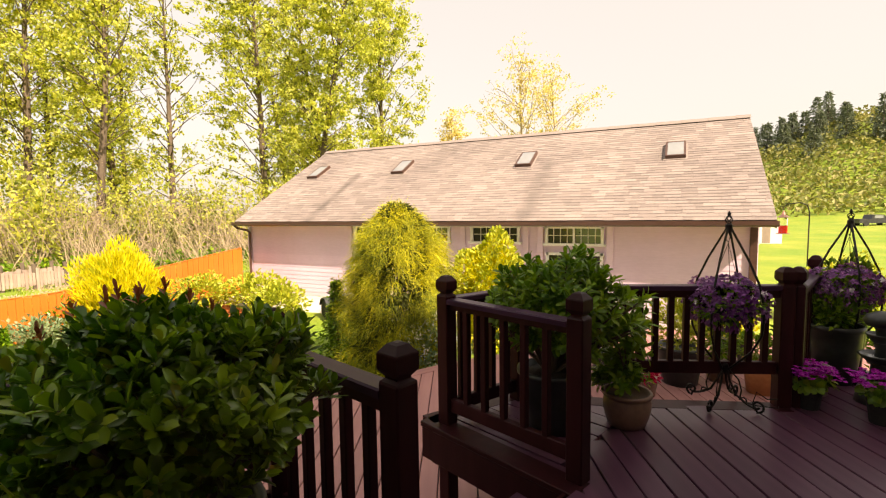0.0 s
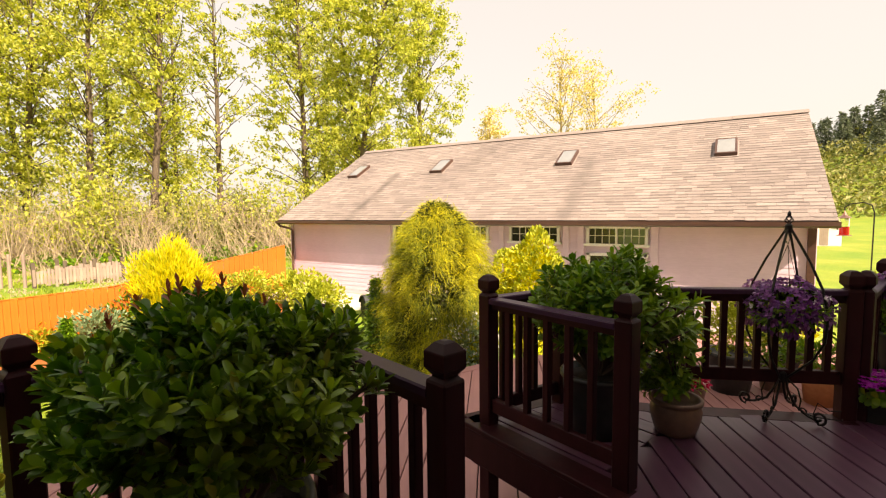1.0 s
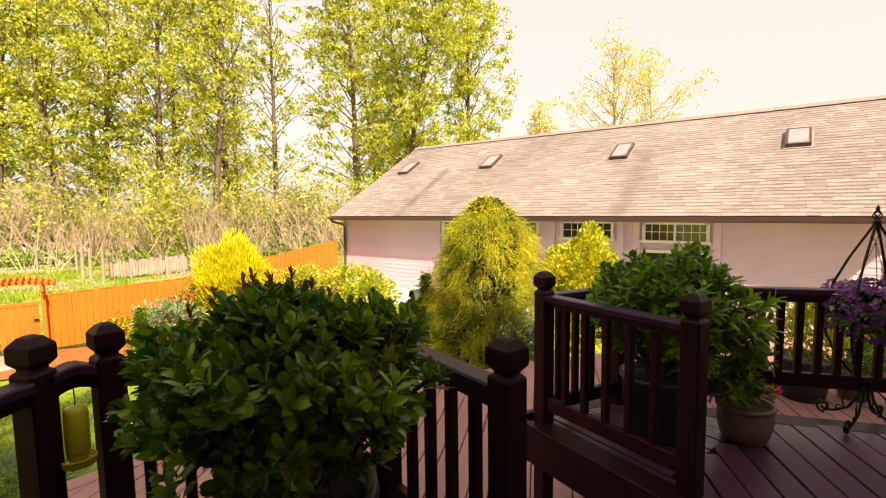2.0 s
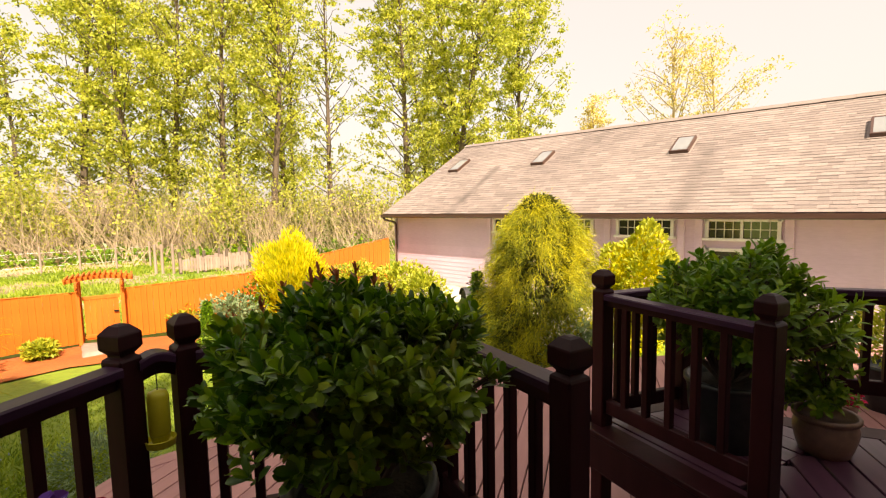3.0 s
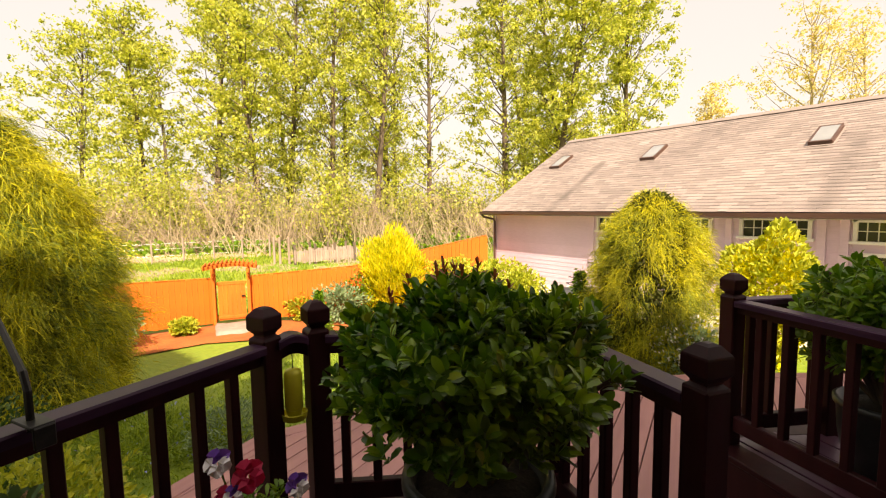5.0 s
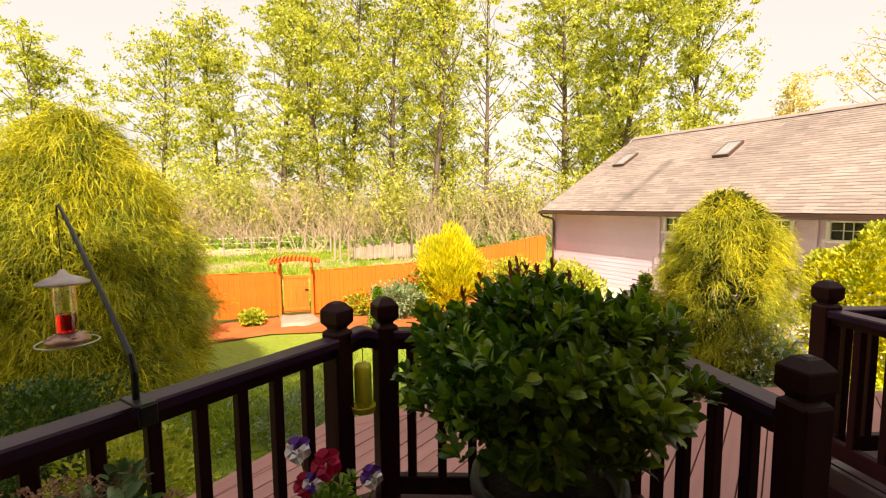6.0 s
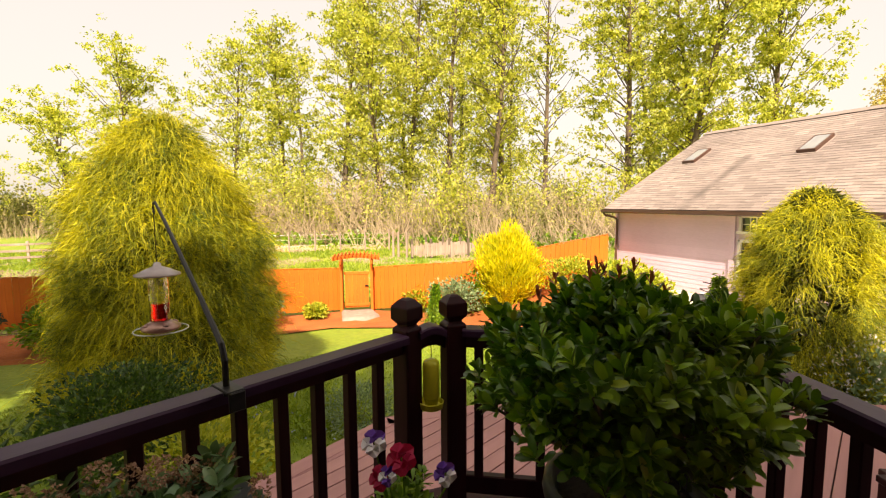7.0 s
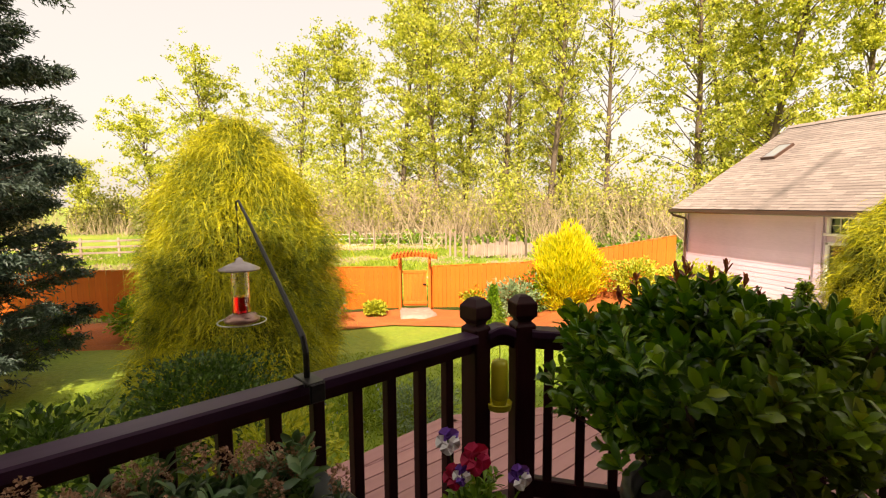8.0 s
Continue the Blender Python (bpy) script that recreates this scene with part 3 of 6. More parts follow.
def railing(p0, p1, label, posts=(True, True), z=0.0, long=False, gap=0.045, step=0.116, top=0.80, arch=0.0, bare=False, off=0.0, first=None, low=0.105, sub=0.05):
    """A straight length of railing from post centre to post centre, with its posts at the ends that are asked for."""
    a, b = Vector((*p0, z)), Vector((*p1, z))
    L, turn = (b - a).length, math.degrees(math.atan2(b.y - a.y, b.x - a.x))
    r = thing("deck_railing", label, "railing", pose(*a, 0, 0, turn), "dark deck railings")
    for on, x in zip(posts, (0, L)):
        if on:
            piece("post", POST_LONG if long else POST, pose(x, 0, 0), r)
    n = 7 if arch else 2
    g = bmesh.new()
    prof = [(off + y, q) for y, q in ((-0.044, -0.032), (0.044, -0.032), (0.044, -0.006), (0.037, 0.0), (-0.037, 0.0), (-0.044, -0.006))]
    xs = [gap + (L - 2 * gap) * i / (n - 1) for i in range(n)]
    zz = [top + arch * math.sin(math.pi * i / (n - 1)) for i in range(n)]
    loft(g, [[(x, y, h + q) for y, q in prof] for x, h in zip(xs, zz)])
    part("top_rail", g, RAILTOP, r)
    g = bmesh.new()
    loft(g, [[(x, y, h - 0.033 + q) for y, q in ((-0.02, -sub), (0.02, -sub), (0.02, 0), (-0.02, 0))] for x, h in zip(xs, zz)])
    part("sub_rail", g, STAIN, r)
    if bare:
        return r
    part("bottom_rail", block((L / 2, 0, low), (L - 2 * gap, 0.04, 0.085), 0, 0.005), STAIN, r)
    k = max(1, int((L - 2 * gap) / step))
    spots = [gap + (L - 2 * gap) * (i + 0.5) / k for i in range(k)]
    if first is not None:
        spots = [s for s in (first + step * i for i in range(-20, 30)) if 0.08 < s < L - 0.07]
    for x in spots:
        b0 = piece("baluster", BALUSTER, pose(x, 0, 0.05 + low - 0.105 if low < 0.2 else 0.11), r)
        b0.scale.z = (top - 0.035 - low) / 0.65 if low < 0.2 else (top - 0.04 - low) / 0.65
        b0.location.z = low - 0.11 * b0.scale.z
    return r


PA, PB, PC, PD, PE, PG, PD2, PF, PFL = (-0.86, 1.10), (-2.145, 0.26), (-2.14, 0.465), (-1.38, 2.50), (-0.515, 2.19), (-1.62, 1.33), (-1.09, 3.05), (0.545, 3.66), (-0.52, 3.24)
PL = (-1.40, -1.20)
railing(PL, PB, "dark-stained wooden railing with square balusters and capped posts", (True, True), off=-0.016, first=1.477, step=0.138)
railing(PB, PC, "short bowed dark-stained rail between two capped posts", (False, True), arch=0.02, bare=True)
railing(PC, PG, "dark-stained wooden railing behind the potted laurel", (False, True))
railing(PG, PA, "dark-stained wooden railing ending at the stair head", (False, True), long=True, first=0.642, step=0.133, top=0.79)
railing(PE, PD, "dark-stained wooden railing beside the deck stairs", (True, True), long=True, first=0.184, step=0.141, low=0.125, sub=0.035)
railing(PD, PD2, "dark-stained wooden railing behind a potted shrub", (False, True))
railing(PFL, PF, "dark-stained wooden railing along the deck edge", (False, True), first=0.217, step=0.101, low=0.26, top=0.82)
railing((0.62, 3.70), (0.90, 4.62), "dark-stained wooden railing along the deck edge", (True, True))


def clip_line(poly, p, d):
    """The stretch of the line p + s d inside a convex or simple outline: first and last crossing pairs."""
    out = []
    for (x0, y0), (x1, y1) in zip(poly, poly[1:] + poly[:1]):
        ex, ey = x1 - x0, y1 - y0
        den = d[0] * ey - d[1] * ex
        if abs(den) < 1e-9:
            continue
        s = ((x0 - p[0]) * ey - (y0 - p[1]) * ex) / den
        u = ((x0 - p[0]) * d[1] - (y0 - p[1]) * d[0]) / den
        if 0 <= u < 1:
            out.append(s)
    out.sort()
    return list(zip(out[::2], out[1::2]))


def boards(owner, poly, angle, z, mat, width=0.14, gap=0.009, thick=0.03, origin=(0, 0)):
    d = (math.cos(radians(angle)), math.sin(radians(angle)))
    nrm = (-d[1], d[0])
    offs = [(x - origin[0]) * nrm[0] + (y - origin[1]) * nrm[1] for x, y in poly]
    k = math.floor(min(offs) / width)
    while k * width < max(offs):
        o = (k + 0.5) * width
        p = (origin[0] + nrm[0] * o, origin[1] + nrm[1] * o)
        for s0, s1 in clip_line(poly, p, d):
            if s1 - s0 > 0.06:
                m = (s0 + s1) / 2
                ob = part("deck_board", block((0, 0, 0), (s1 - s0, width - gap, thick), 0, 0.003), mat, owner)
                ob.matrix_basis = pose(p[0] + d[0] * m, p[1] + d[1] * m, z - thick / 2 + 0.0015 * ((k * 7) % 3 - 1), 0, 0, angle)
        k += 1


UPPER_A = [(-0.62, 2.30), (-0.30, 3.28), (0.56, 3.64), (1.02, 4.9), (1.28, 4.9), (1.28, 0.9), (0.62, 0.9)]
UPPER_B = [(0.62, 0.9), (-0.62, 2.30), (-0.5, 2.12), (-0.86, 1.06), (-1.62, 1.36), (-2.2, 0.46), (-2.2, 0.22), (-1.2, -1.9), (1.28, -1.9), (1.28, 0.9)]
UPPER_C = [(-0.62, 2.30), (-0.50, 2.16), (-1.42, 2.49), (-1.13, 3.10), (-0.5, 3.24), (-0.30, 3.28)]
LOWER = [(-2.2, -3.2), (-3.54, -0.49), (-4.24, 0.75), (-4.15, 1.7), (-3.6, 3.4), (-2.6, 5.2), (-0.4, 8.0), (2.6, 8.4), (2.6, 4.95), (1.0, 4.95), (0.5, 3.7), (-0.5, 3.2), (-1.0, 1.2), (-1.6, 1.36), (-2.2, 0.3), (-1.2, -2.0)]


def slab(name, poly, z, thick, mat, label):
    g = bmesh.new()
    f = g.faces.new([g.verts.new((x, y, z - thick)) for x, y in poly])
    r = bmesh.ops.extrude_face_region(g, geom=[f])
    bmesh.ops.translate(g, vec=(0, 0, thick), verts=[v for v in r["geom"] if isinstance(v, bmesh.types.BMVert)])
    return tagged(part(name, g, mat), label, "deck", "", "structure")


upper = slab("upper_deck", [(1.28, 4.9), (1.02, 4.9), (0.56, 3.64), (-0.5, 3.24), (-1.13, 3.10), (-1.50, 2.50), (-0.5, 2.12), (-0.86, 1.06), (-1.62, 1.36), (-2.2, 0.46), (-2.2, 0.22), (-1.2, -1.9), (1.28, -1.9)], -0.034, 0.26, STAIN, "raised deck of dark red-brown stained boards")
lower = slab("lower_deck", LOWER, -0.634, 0.2, STAIN, "lower deck of faded pinkish red boards")


def stairs():
    """Three treads between the two flanking railings."""
    d = Vector((-0.95, 0.31, 0))
    s = tagged(new("deck_stairs"), "dark-stained wooden deck stairs", "stairs")
    c0 = Vector((-0.69, 1.61, 0))
    a = math.degrees(math.atan2(d.y, d.x))
    for i in range(3):
        z = -0.15 * (i + 1)
        c = c0 + d * (0.15 + 0.28 * i)
        t = part("tread", block((0, 0, 0), (0.3, 1.0, 0.035), 0, 0.004), BOARD, s)
        t.matrix_basis = pose(c.x, c.y, z, 0, 0, a)
        r = part("riser", block((0, 0, 0), (0.02, 1.0, 0.12)), STAIN, s)
        r.matrix_basis = pose(c.x - d.x * 0.14, c.y - d.y * 0.14, z + 0.08, 0, 0, a)
    for k in (1,):
        n = Vector((-d.y, d.x, 0)) * 0.52 * k
        c = c0 + d * 0.45 + n
        r = part("stringer", block((0, 0, 0), (0.95, 0.035, 0.3), 0, 0.004), STAIN, s)
        r.matrix_basis = pose(c.x, c.y, -0.36, 0, 18, a)
    return s


stairs()

# ---- house behind the viewer ----


# Never in view: wall blocks sized and placed to shade the deck.
def house():
    h = thing("house", "unseen pink-sided dwelling, its bulk set to shade the deck", "house", pose(0, 0, 0))
    part("wall", block((4.0, -3.6, 1.7), (4.6, 9.4, 5.9), 0, 0.02), HOUSEW, h)
    part("wall", block((4.4, 2.8, 1.4), (4.6, 3.6, 5.3), 0, 0.02), HOUSEW, h)
    g = bmesh.new()
    loft(g, [[(1.0, -8.9, 4.6), (1.0, 1.7, 4.6), (1.0, 1.7, 4.75), (1.0, -3.6, 6.9), (1.0, -8.9, 4.75)], [(6.8, -8.9, 4.6), (6.8, 1.7, 4.6), (6.8, 1.7, 4.75), (6.8, -3.6, 6.9), (6.8, -8.9, 4.75)]])
    part("roof", g, SHINGLE, h)
    part("wall", block((0.0, -4.2, 1.0), (3.0, 4.4, 4.5), 0, 0.02), HOUSEW, h)
    # Added overhead slab, out of view, that cuts sky light on the deck.
    part("porch_roof", block((0.15, -0.3, 2.62), (2.3, 3.3, 0.16), 0, 0.02), STAIN, h, "unseen dark roof added over the deck to dim it")
    return h


house()

# ---- plants: builders ----


def limb_points(rng, base, way, length, sag=0.0, n=4, wander=0.15):
    p, d = np.array(base, float), np.array(way, float) / np.linalg.norm(way)
    pts = [p.copy()]
    for _ in range(n):
        d = d + rng.normal(size=3) * wander + np.array([0, 0, -sag])
        d /= np.linalg.norm(d)
        p = p + d * length / n
        pts.append(p.copy())
    return pts


def poplar(x, y, h, r, seed, dens=1.0, mat=None, leaf=0.42, label="", bare=0.0, wood=None):
    """A tall narrow tree: a tapered trunk, rising limbs and clumps of small leaves round them, with gaps."""
    rng = np.random.default_rng(seed)
    t = thing("tree", label or "tall slender poplar with fresh yellow-green leaves", "tree", pose(x, y, ground_z(x, y) - 0.2), "line of poplars")
    g = bmesh.new()
    trunk = limb_points(rng, (0, 0, 0), (rng.normal() * 0.03, rng.normal() * 0.03, 1), h * 0.97, 0, 9, 0.025)
    tube(g, trunk, [0.012 * h * (1 - 0.93 * i / 9) + 0.02 for i in range(10)], 8)
    at, way = [], []
    tr = np.array(trunk)
    nl = int(h * 2.1)
    for i in range(nl):
        q = 0.14 + 0.84 * (i + rng.random()) / nl
        b = tr[min(int(q * 9), 8)] * (1 - (q * 9) % 1) + tr[min(int(q * 9) + 1, 9)] * ((q * 9) % 1)
        a = rng.random() * 2 * math.pi
        shape = (0.55 + 0.9 * q) if q < 0.5 else (1.0 - 0.75 * ((q - 0.5) / 0.5) ** 1.6)
        ln = r * shape * (0.65 + 0.5 * rng.random())
        rise = 0.5 + 0.9 * q
        pts = limb_points(rng, b, (math.cos(a), math.sin(a), rise), ln * 1.25, 0.0, 4, 0.16)
        tube(g, pts, [0.05 * (1 - q) + 0.045, 0.05, 0.035, 0.025, 0.012], 4)
        if rng.random() < bare:
            continue
        for k in range(9):
            m = int(dens * (6 + 17 * rng.random() ** 1.6) * (ln / r + 0.35))
            u = 0.25 + 0.8 * rng.random()
            e = min(int(u * 4), 3)
            c = np.array(pts[e]) + (np.array(pts[e + 1]) - np.array(pts[e])) * (u * 4 - e) + rng.normal(size=3) * 0.14 * r
            sp = rng.normal(size=(m, 3)) * np.array([0.5, 0.5, 0.27]) * (0.34 + 0.55 * rng.random())
            at.append(c + sp)
            way.append(rng.normal(size=(m, 3)) + np.array([0, 0, -0.35]))
    part("trunk", g, wood or BARK, t)
    at, way = np.concatenate(at), np.concatenate(way)
    leaves("crown", at, way, leaf * (0.6 + 0.7 * rng.random(len(at))), leaf * 0.75 * (0.6 + 0.6 * rng.random(len(at))), mat or POPLAR, t, rng, 0.2, 0.1)
    return t


def thread_cypress(x, y, z, h, r, seed, label, n=9000, dome=2.4):
    """A golden mound of thin weeping threads over a heart of leaves coloured dark as in shade."""
    rng = np.random.default_rng(seed)
    t = thing("thread_cypress", label, "shrub", pose(x, y, z))
    g = bmesh.new()
    tube(g, [(0, 0, -0.1), (0.03, 0, h * 0.4), (0, 0.02, h * 0.85)], [0.09, 0.06, 0.02], 7)
    part("trunk", g, BARK, t)

    def radius(q):
        return r * (np.sin(np.clip(q, 0, 1) * 0.5 * math.pi + 0.62 * (1 - q)) ** 0.5) * (1 - q ** dome) ** 0.6

    def cloud(m, k0, k1):
        q = rng.random(m) ** 0.95
        a = rng.random(m) * 2 * math.pi
        lump = 1 + 0.10 * np.sin(a * 3 + q * 7 + seed) + 0.08 * np.sin(a * 7 - q * 13) + 0.06 * np.sin(q * 31 + a * 2)
        rr = radius(q) * lump * (k0 + (k1 - k0) * rng.random(m))
        return np.stack([rr * np.cos(a), rr * np.sin(a), q * h], 1), np.stack([np.cos(a), np.sin(a), 0.55 + 0 * a], 1)

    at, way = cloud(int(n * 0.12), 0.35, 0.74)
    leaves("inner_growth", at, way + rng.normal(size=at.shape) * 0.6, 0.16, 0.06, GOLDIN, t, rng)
    # feathery sprays: many short threads that fan out from points near the surface
    m = n // 46
    c, w = cloud(m, 0.74, 1.0)
    k = 46
    at = np.repeat(c, k, 0) + rng.normal(size=(m * k, 3)) * 0.055 * r
    way = np.repeat(unit(w + rng.normal(size=w.shape) * 0.35), k, 0) + rng.normal(size=(m * k, 3)) * 0.55
    strands("outer_growth", at, way, 0.21 * (0.5 + 0.9 * rng.random(m * k)) * (r / 1.2) ** 0.6, 0.0085 * (r / 1.2) ** 0.4, GOLD, t, rng, 1.7, 3)
    return t


def leafy_bush(name, x, y, z, r, n, size, wide, mat, seed, label, cat="shrub", shell=0.5, up=0.5, extra=None, stems=7, group=""):
    """A bush: several stems and many leaves in an uneven mound; extra: (material, share, size) of differently coloured tips."""
    rng = np.random.default_rng(seed)
    t = thing(name, label, cat, pose(x, y, z), group)
    g = bmesh.new()
    for i in range(stems):
        a = rng.random() * 2 * math.pi
        pts = limb_points(rng, (0, 0, 0), (math.cos(a) * r[0], math.sin(a) * r[1], r[2] * 1.7), r[2] * 1.5, 0, 3, 0.2)
        tube(g, pts, [0.018 * max(r[2], 0.25), 0.014 * max(r[2], 0.25), 0.01 * max(r[2], 0.2), 0.004], 5)
    part("stem", g, BARK, t)
    p, d = ball_points(rng, n, r, shell)
    p[:, 2] += r[2]
    leaves("foliage", p, d + rng.normal(size=(n, 3)) * 0.55 + np.array([0, 0, up]), size * (0.65 + 0.6 * rng.random(n)), wide * (0.7 + 0.5 * rng.random(n)), mat, t, rng)
    if extra:
        em, share, es = extra
        k = int(n * share)
        p, d = ball_points(rng, k, [v * 1.03 for v in r], 0.95)
        p[:, 2] += r[2]
        ok = d[:, 2] > -0.1
        leaves("tip_growth", p[ok], (d + rng.normal(size=(k, 3)) * 0.5 + np.array([0, 0, up]))[ok], es, es * 0.6, em, t, rng)
    return t


def whorled(name, t, rng, centres, ways, per, size, wide, mat, curl=0.2, spread=0.95):
    """Rosettes of broad leaves at the ends of shoots, each leaf with a raised midrib line."""
    n = len(centres)
    ways = unit(ways)
    out_v, out_f = [], []
    for i in range(n):
        w = Vector(ways[i])
        a = w.orthogonal().normalized()
        b = w.cross(a)
        for j in range(per):
            lvl = j / per
            an = j * 2.4 + rng.random() * 0.5
            o = a * math.cos(an) + b * math.sin(an)
            d = (o * (spread - 0.45 * lvl) + w * (0.35 + 0.75 * lvl) + Vector(rng.normal(size=3) * 0.12)).normalized()
            s = size * (0.7 + 0.5 * rng.random())
            wd = wide * (0.75 + 0.4 * rng.random())
            side = d.cross(w)
            side = (side if side.length > 0.05 else d.orthogonal()).normalized()
            nn = side.cross(d)
            p0 = Vector(centres[i]) + w * (lvl - 0.5) * size * 0.7
            k = len(out_v)
            c = [p0, p0 + d * s * 0.34 + nn * s * 0.02, p0 + d * s * 0.70 - nn * s * curl * 0.35, p0 + d * s - nn * s * curl]
            e = p0 + d * s * 0.91 - nn * s * curl * 0.75
            lift = nn * wd * 0.16
            out_v += [c[0]]
            for q, f in ((c[1], 0.34), (c[2], 0.48), (e, 0.30)):
                out_v += [q + side * wd * f + lift, q, q - side * wd * f + lift]
            out_v.append(c[3])
            out_f += [(k, k + 1, k + 2), (k, k + 2, k + 3), (k + 7, k + 10, k + 8), (k + 8, k + 10, k + 9)]
            for m in (k + 1, k + 4):
                out_f += [(m, m + 3, m + 4, m + 1), (m + 1, m + 4, m + 5, m + 2)]
    return from_arrays(name, out_v, out_f, mat, t, True)


def pot_mesh(profile, mat, parent, name="pot"):
    return part(name, turned(profile, 32), mat, parent, "", True)


def potted_laurel(x, y):
    """The large dark pot with its broad-leaved evergreen."""
    rng = np.random.default_rng(77)
    t = thing("potted_laurel", "dense dark glossy-leaved evergreen in a large dark pot", "potted plant", pose(x, y, 0))
    pot_mesh([(0.14, 0.0), (0.15, 0.0), (0.185, 0.2), (0.215, 0.40), (0.225, 0.415), (0.245, 0.42), (0.25, 0.44), (0.245, 0.47), (0.225, 0.475), (0.215, 0.46), (0.205, 0.42), (0.0, 0.415)], DARKPOT, t)
    part("soil", turned([(0.0, 0.40), (0.205, 0.405), (0.2, 0.43), (0.1, 0.44), (0.0, 0.44)], 24), SOIL, t)
    g = bmesh.new()
    n = 1050
    d = unit(rng.normal(size=(n, 3)))
    d[:, 2] = np.where(rng.random(n) < 0.7, np.abs(d[:, 2]), -0.8 * np.abs(d[:, 2]))
    d[:, :2] *= np.where(d[:, 2:] < 0, 0.82, 1.0)
    boxy = 1 / (np.abs(d) ** 2.25).sum(1) ** (1 / 2.25)
    lump = 1 + 0.13 * np.sin(d[:, 0] * 6 + 2) * np.cos(d[:, 1] * 5) + 0.09 * np.sin(d[:, 2] * 9 + d[:, 1] * 4)
    k = 0.5 + 0.5 * rng.random(n) ** 0.5
    c = d * np.array([0.38, 0.38, 0.25]) * (k * boxy * lump)[:, None] + np.array([-0.01, -0.015, 0.79])
    c[:, 2] += np.where(c[:, 2] < 0.8, (0.8 - c[:, 2]) * 0.08, 0)
    for i in range(0, n, 5):
        q = Vector(c[i])
        tube(g, [(q.x * 0.1, q.y * 0.1, 0.42), (q.x * 0.45, q.y * 0.45, 0.42 + (q.z - 0.42) * 0.55), q], [0.011, 0.008, 0.004], 5)
    part("stem", g, BARK, t)
    whorled("foliage", t, rng, c, d * 0.8 + np.array([0, 0, 0.9]) + rng.normal(size=d.shape) * 0.35, 8, 0.059, 0.026, LAUREL, 0.12, 0.8)
    top = [i for i in range(n) if d[i, 2] > 0.72 and k[i] > 0.88][:9]
    for i in top:
        whorled("young_shoot", t, rng, c[i:i + 1] + np.array([0, 0, 0.075]), d[i:i + 1] * 0.3 + np.array([0, 0, 1.0]), 7, 0.04, 0.012, REDTIP, 0.05, 0.45)
    return t


potted_laurel(-1.38, 0.71)

# ---- trees far off ----
POPLARS = [(-65.8, -2.2, 21.5, 4.5, 1.0, 0.0), (-57.4, 3.4, 21.9, 3.1, 1.0, 0.05), (-56.2, 9.7, 28.6, 4.8, 1.15, 0.0), (-47.7, 12.3, 26.6, 3.8, 1.1, 0.1), (-48.3, 19.5, 29.0, 4.6, 1.0, 0.1),
           (-41.7, 21.4, 27.4, 3.3, 0.85, 0.25), (-41.8, 27.7, 25.2, 2.7, 0.5, 0.5), (-36.7, 34.0, 28.7, 4.2, 1.1, 0.05), (-31.0, 34.7, 27.0, 3.3, 1.0, 0.1), (-30.4, 45.0, 26.8, 4.0, 1.2, 0.0),
           (-60.4, -12.3, 17.8, 4.0, 1.0, 0.0), (-67.6, -19.6, 13.0, 3.6, 1.0, 0.0), (-72.4, -29.6, 7.5, 2.2, 1.0, 0.0), (-52.0, 16.5, 27.0, 3.6, 0.9, 0.1), (-45.0, 24.6, 27.5, 3.4, 0.8, 0.2), (-34.5, 40.2, 27.6, 4.0, 1.0, 0.05)]
for i, (x, y, h, r, dn, br) in enumerate(POPLARS):
    poplar(x, y, h + 2, r * 1.45, 100 + i, dn * 1.75, None, 0.33, "", br)
for i, (x, y, h, r, br) in enumerate([(-70.0, 6.0, 24.0, 2.6, 0.3), (-66.0, 14.0, 27.0, 2.4, 0.35), (-60.5, 19.5, 28.0, 2.4, 0.3), (-57.0, 25.0, 29.0, 2.2, 0.4), (-52.5, 30.0, 28.0, 2.2, 0.45), (-42.0, 43.0, 29.0, 2.6, 0.3)]):
    poplar(x, y, h, r * 1.5, 140 + i, 0.8, None, 0.32, "slim poplar in the rear row with thin new leaves", br)
for i, (x, y, h, r) in enumerate([(-16.0, 53.3, 19.7, 3.3), (-13.0, 60.4, 19.3, 2.9), (-21.3, 45.1, 13.3, 1.2)]):
    poplar(x, y, h + 1, r * 1.9, 300 + i, 1.0, BUD, 0.28, "slender tree with thin pale yellow new leaves", 0.1, TWIG)

# Added trees out of view; heights set by the shade wanted on lawn and cypress.
for i, (x, y, h, r) in enumerate([(8.6, -8.6, 19.3, 3.2), (8.8, -5.6, 18.2, 3.2), (9.0, -2.6, 16.5, 2.8), (8.2, -11.6, 20.1, 3.2), (8.4, -14.4, 19.5, 3.0)]):
    poplar(x, y, h, r, 340 + i, 1.4, None, 0.5, "unseen tall leafy tree added behind the house to shade the lawn", 0.0)


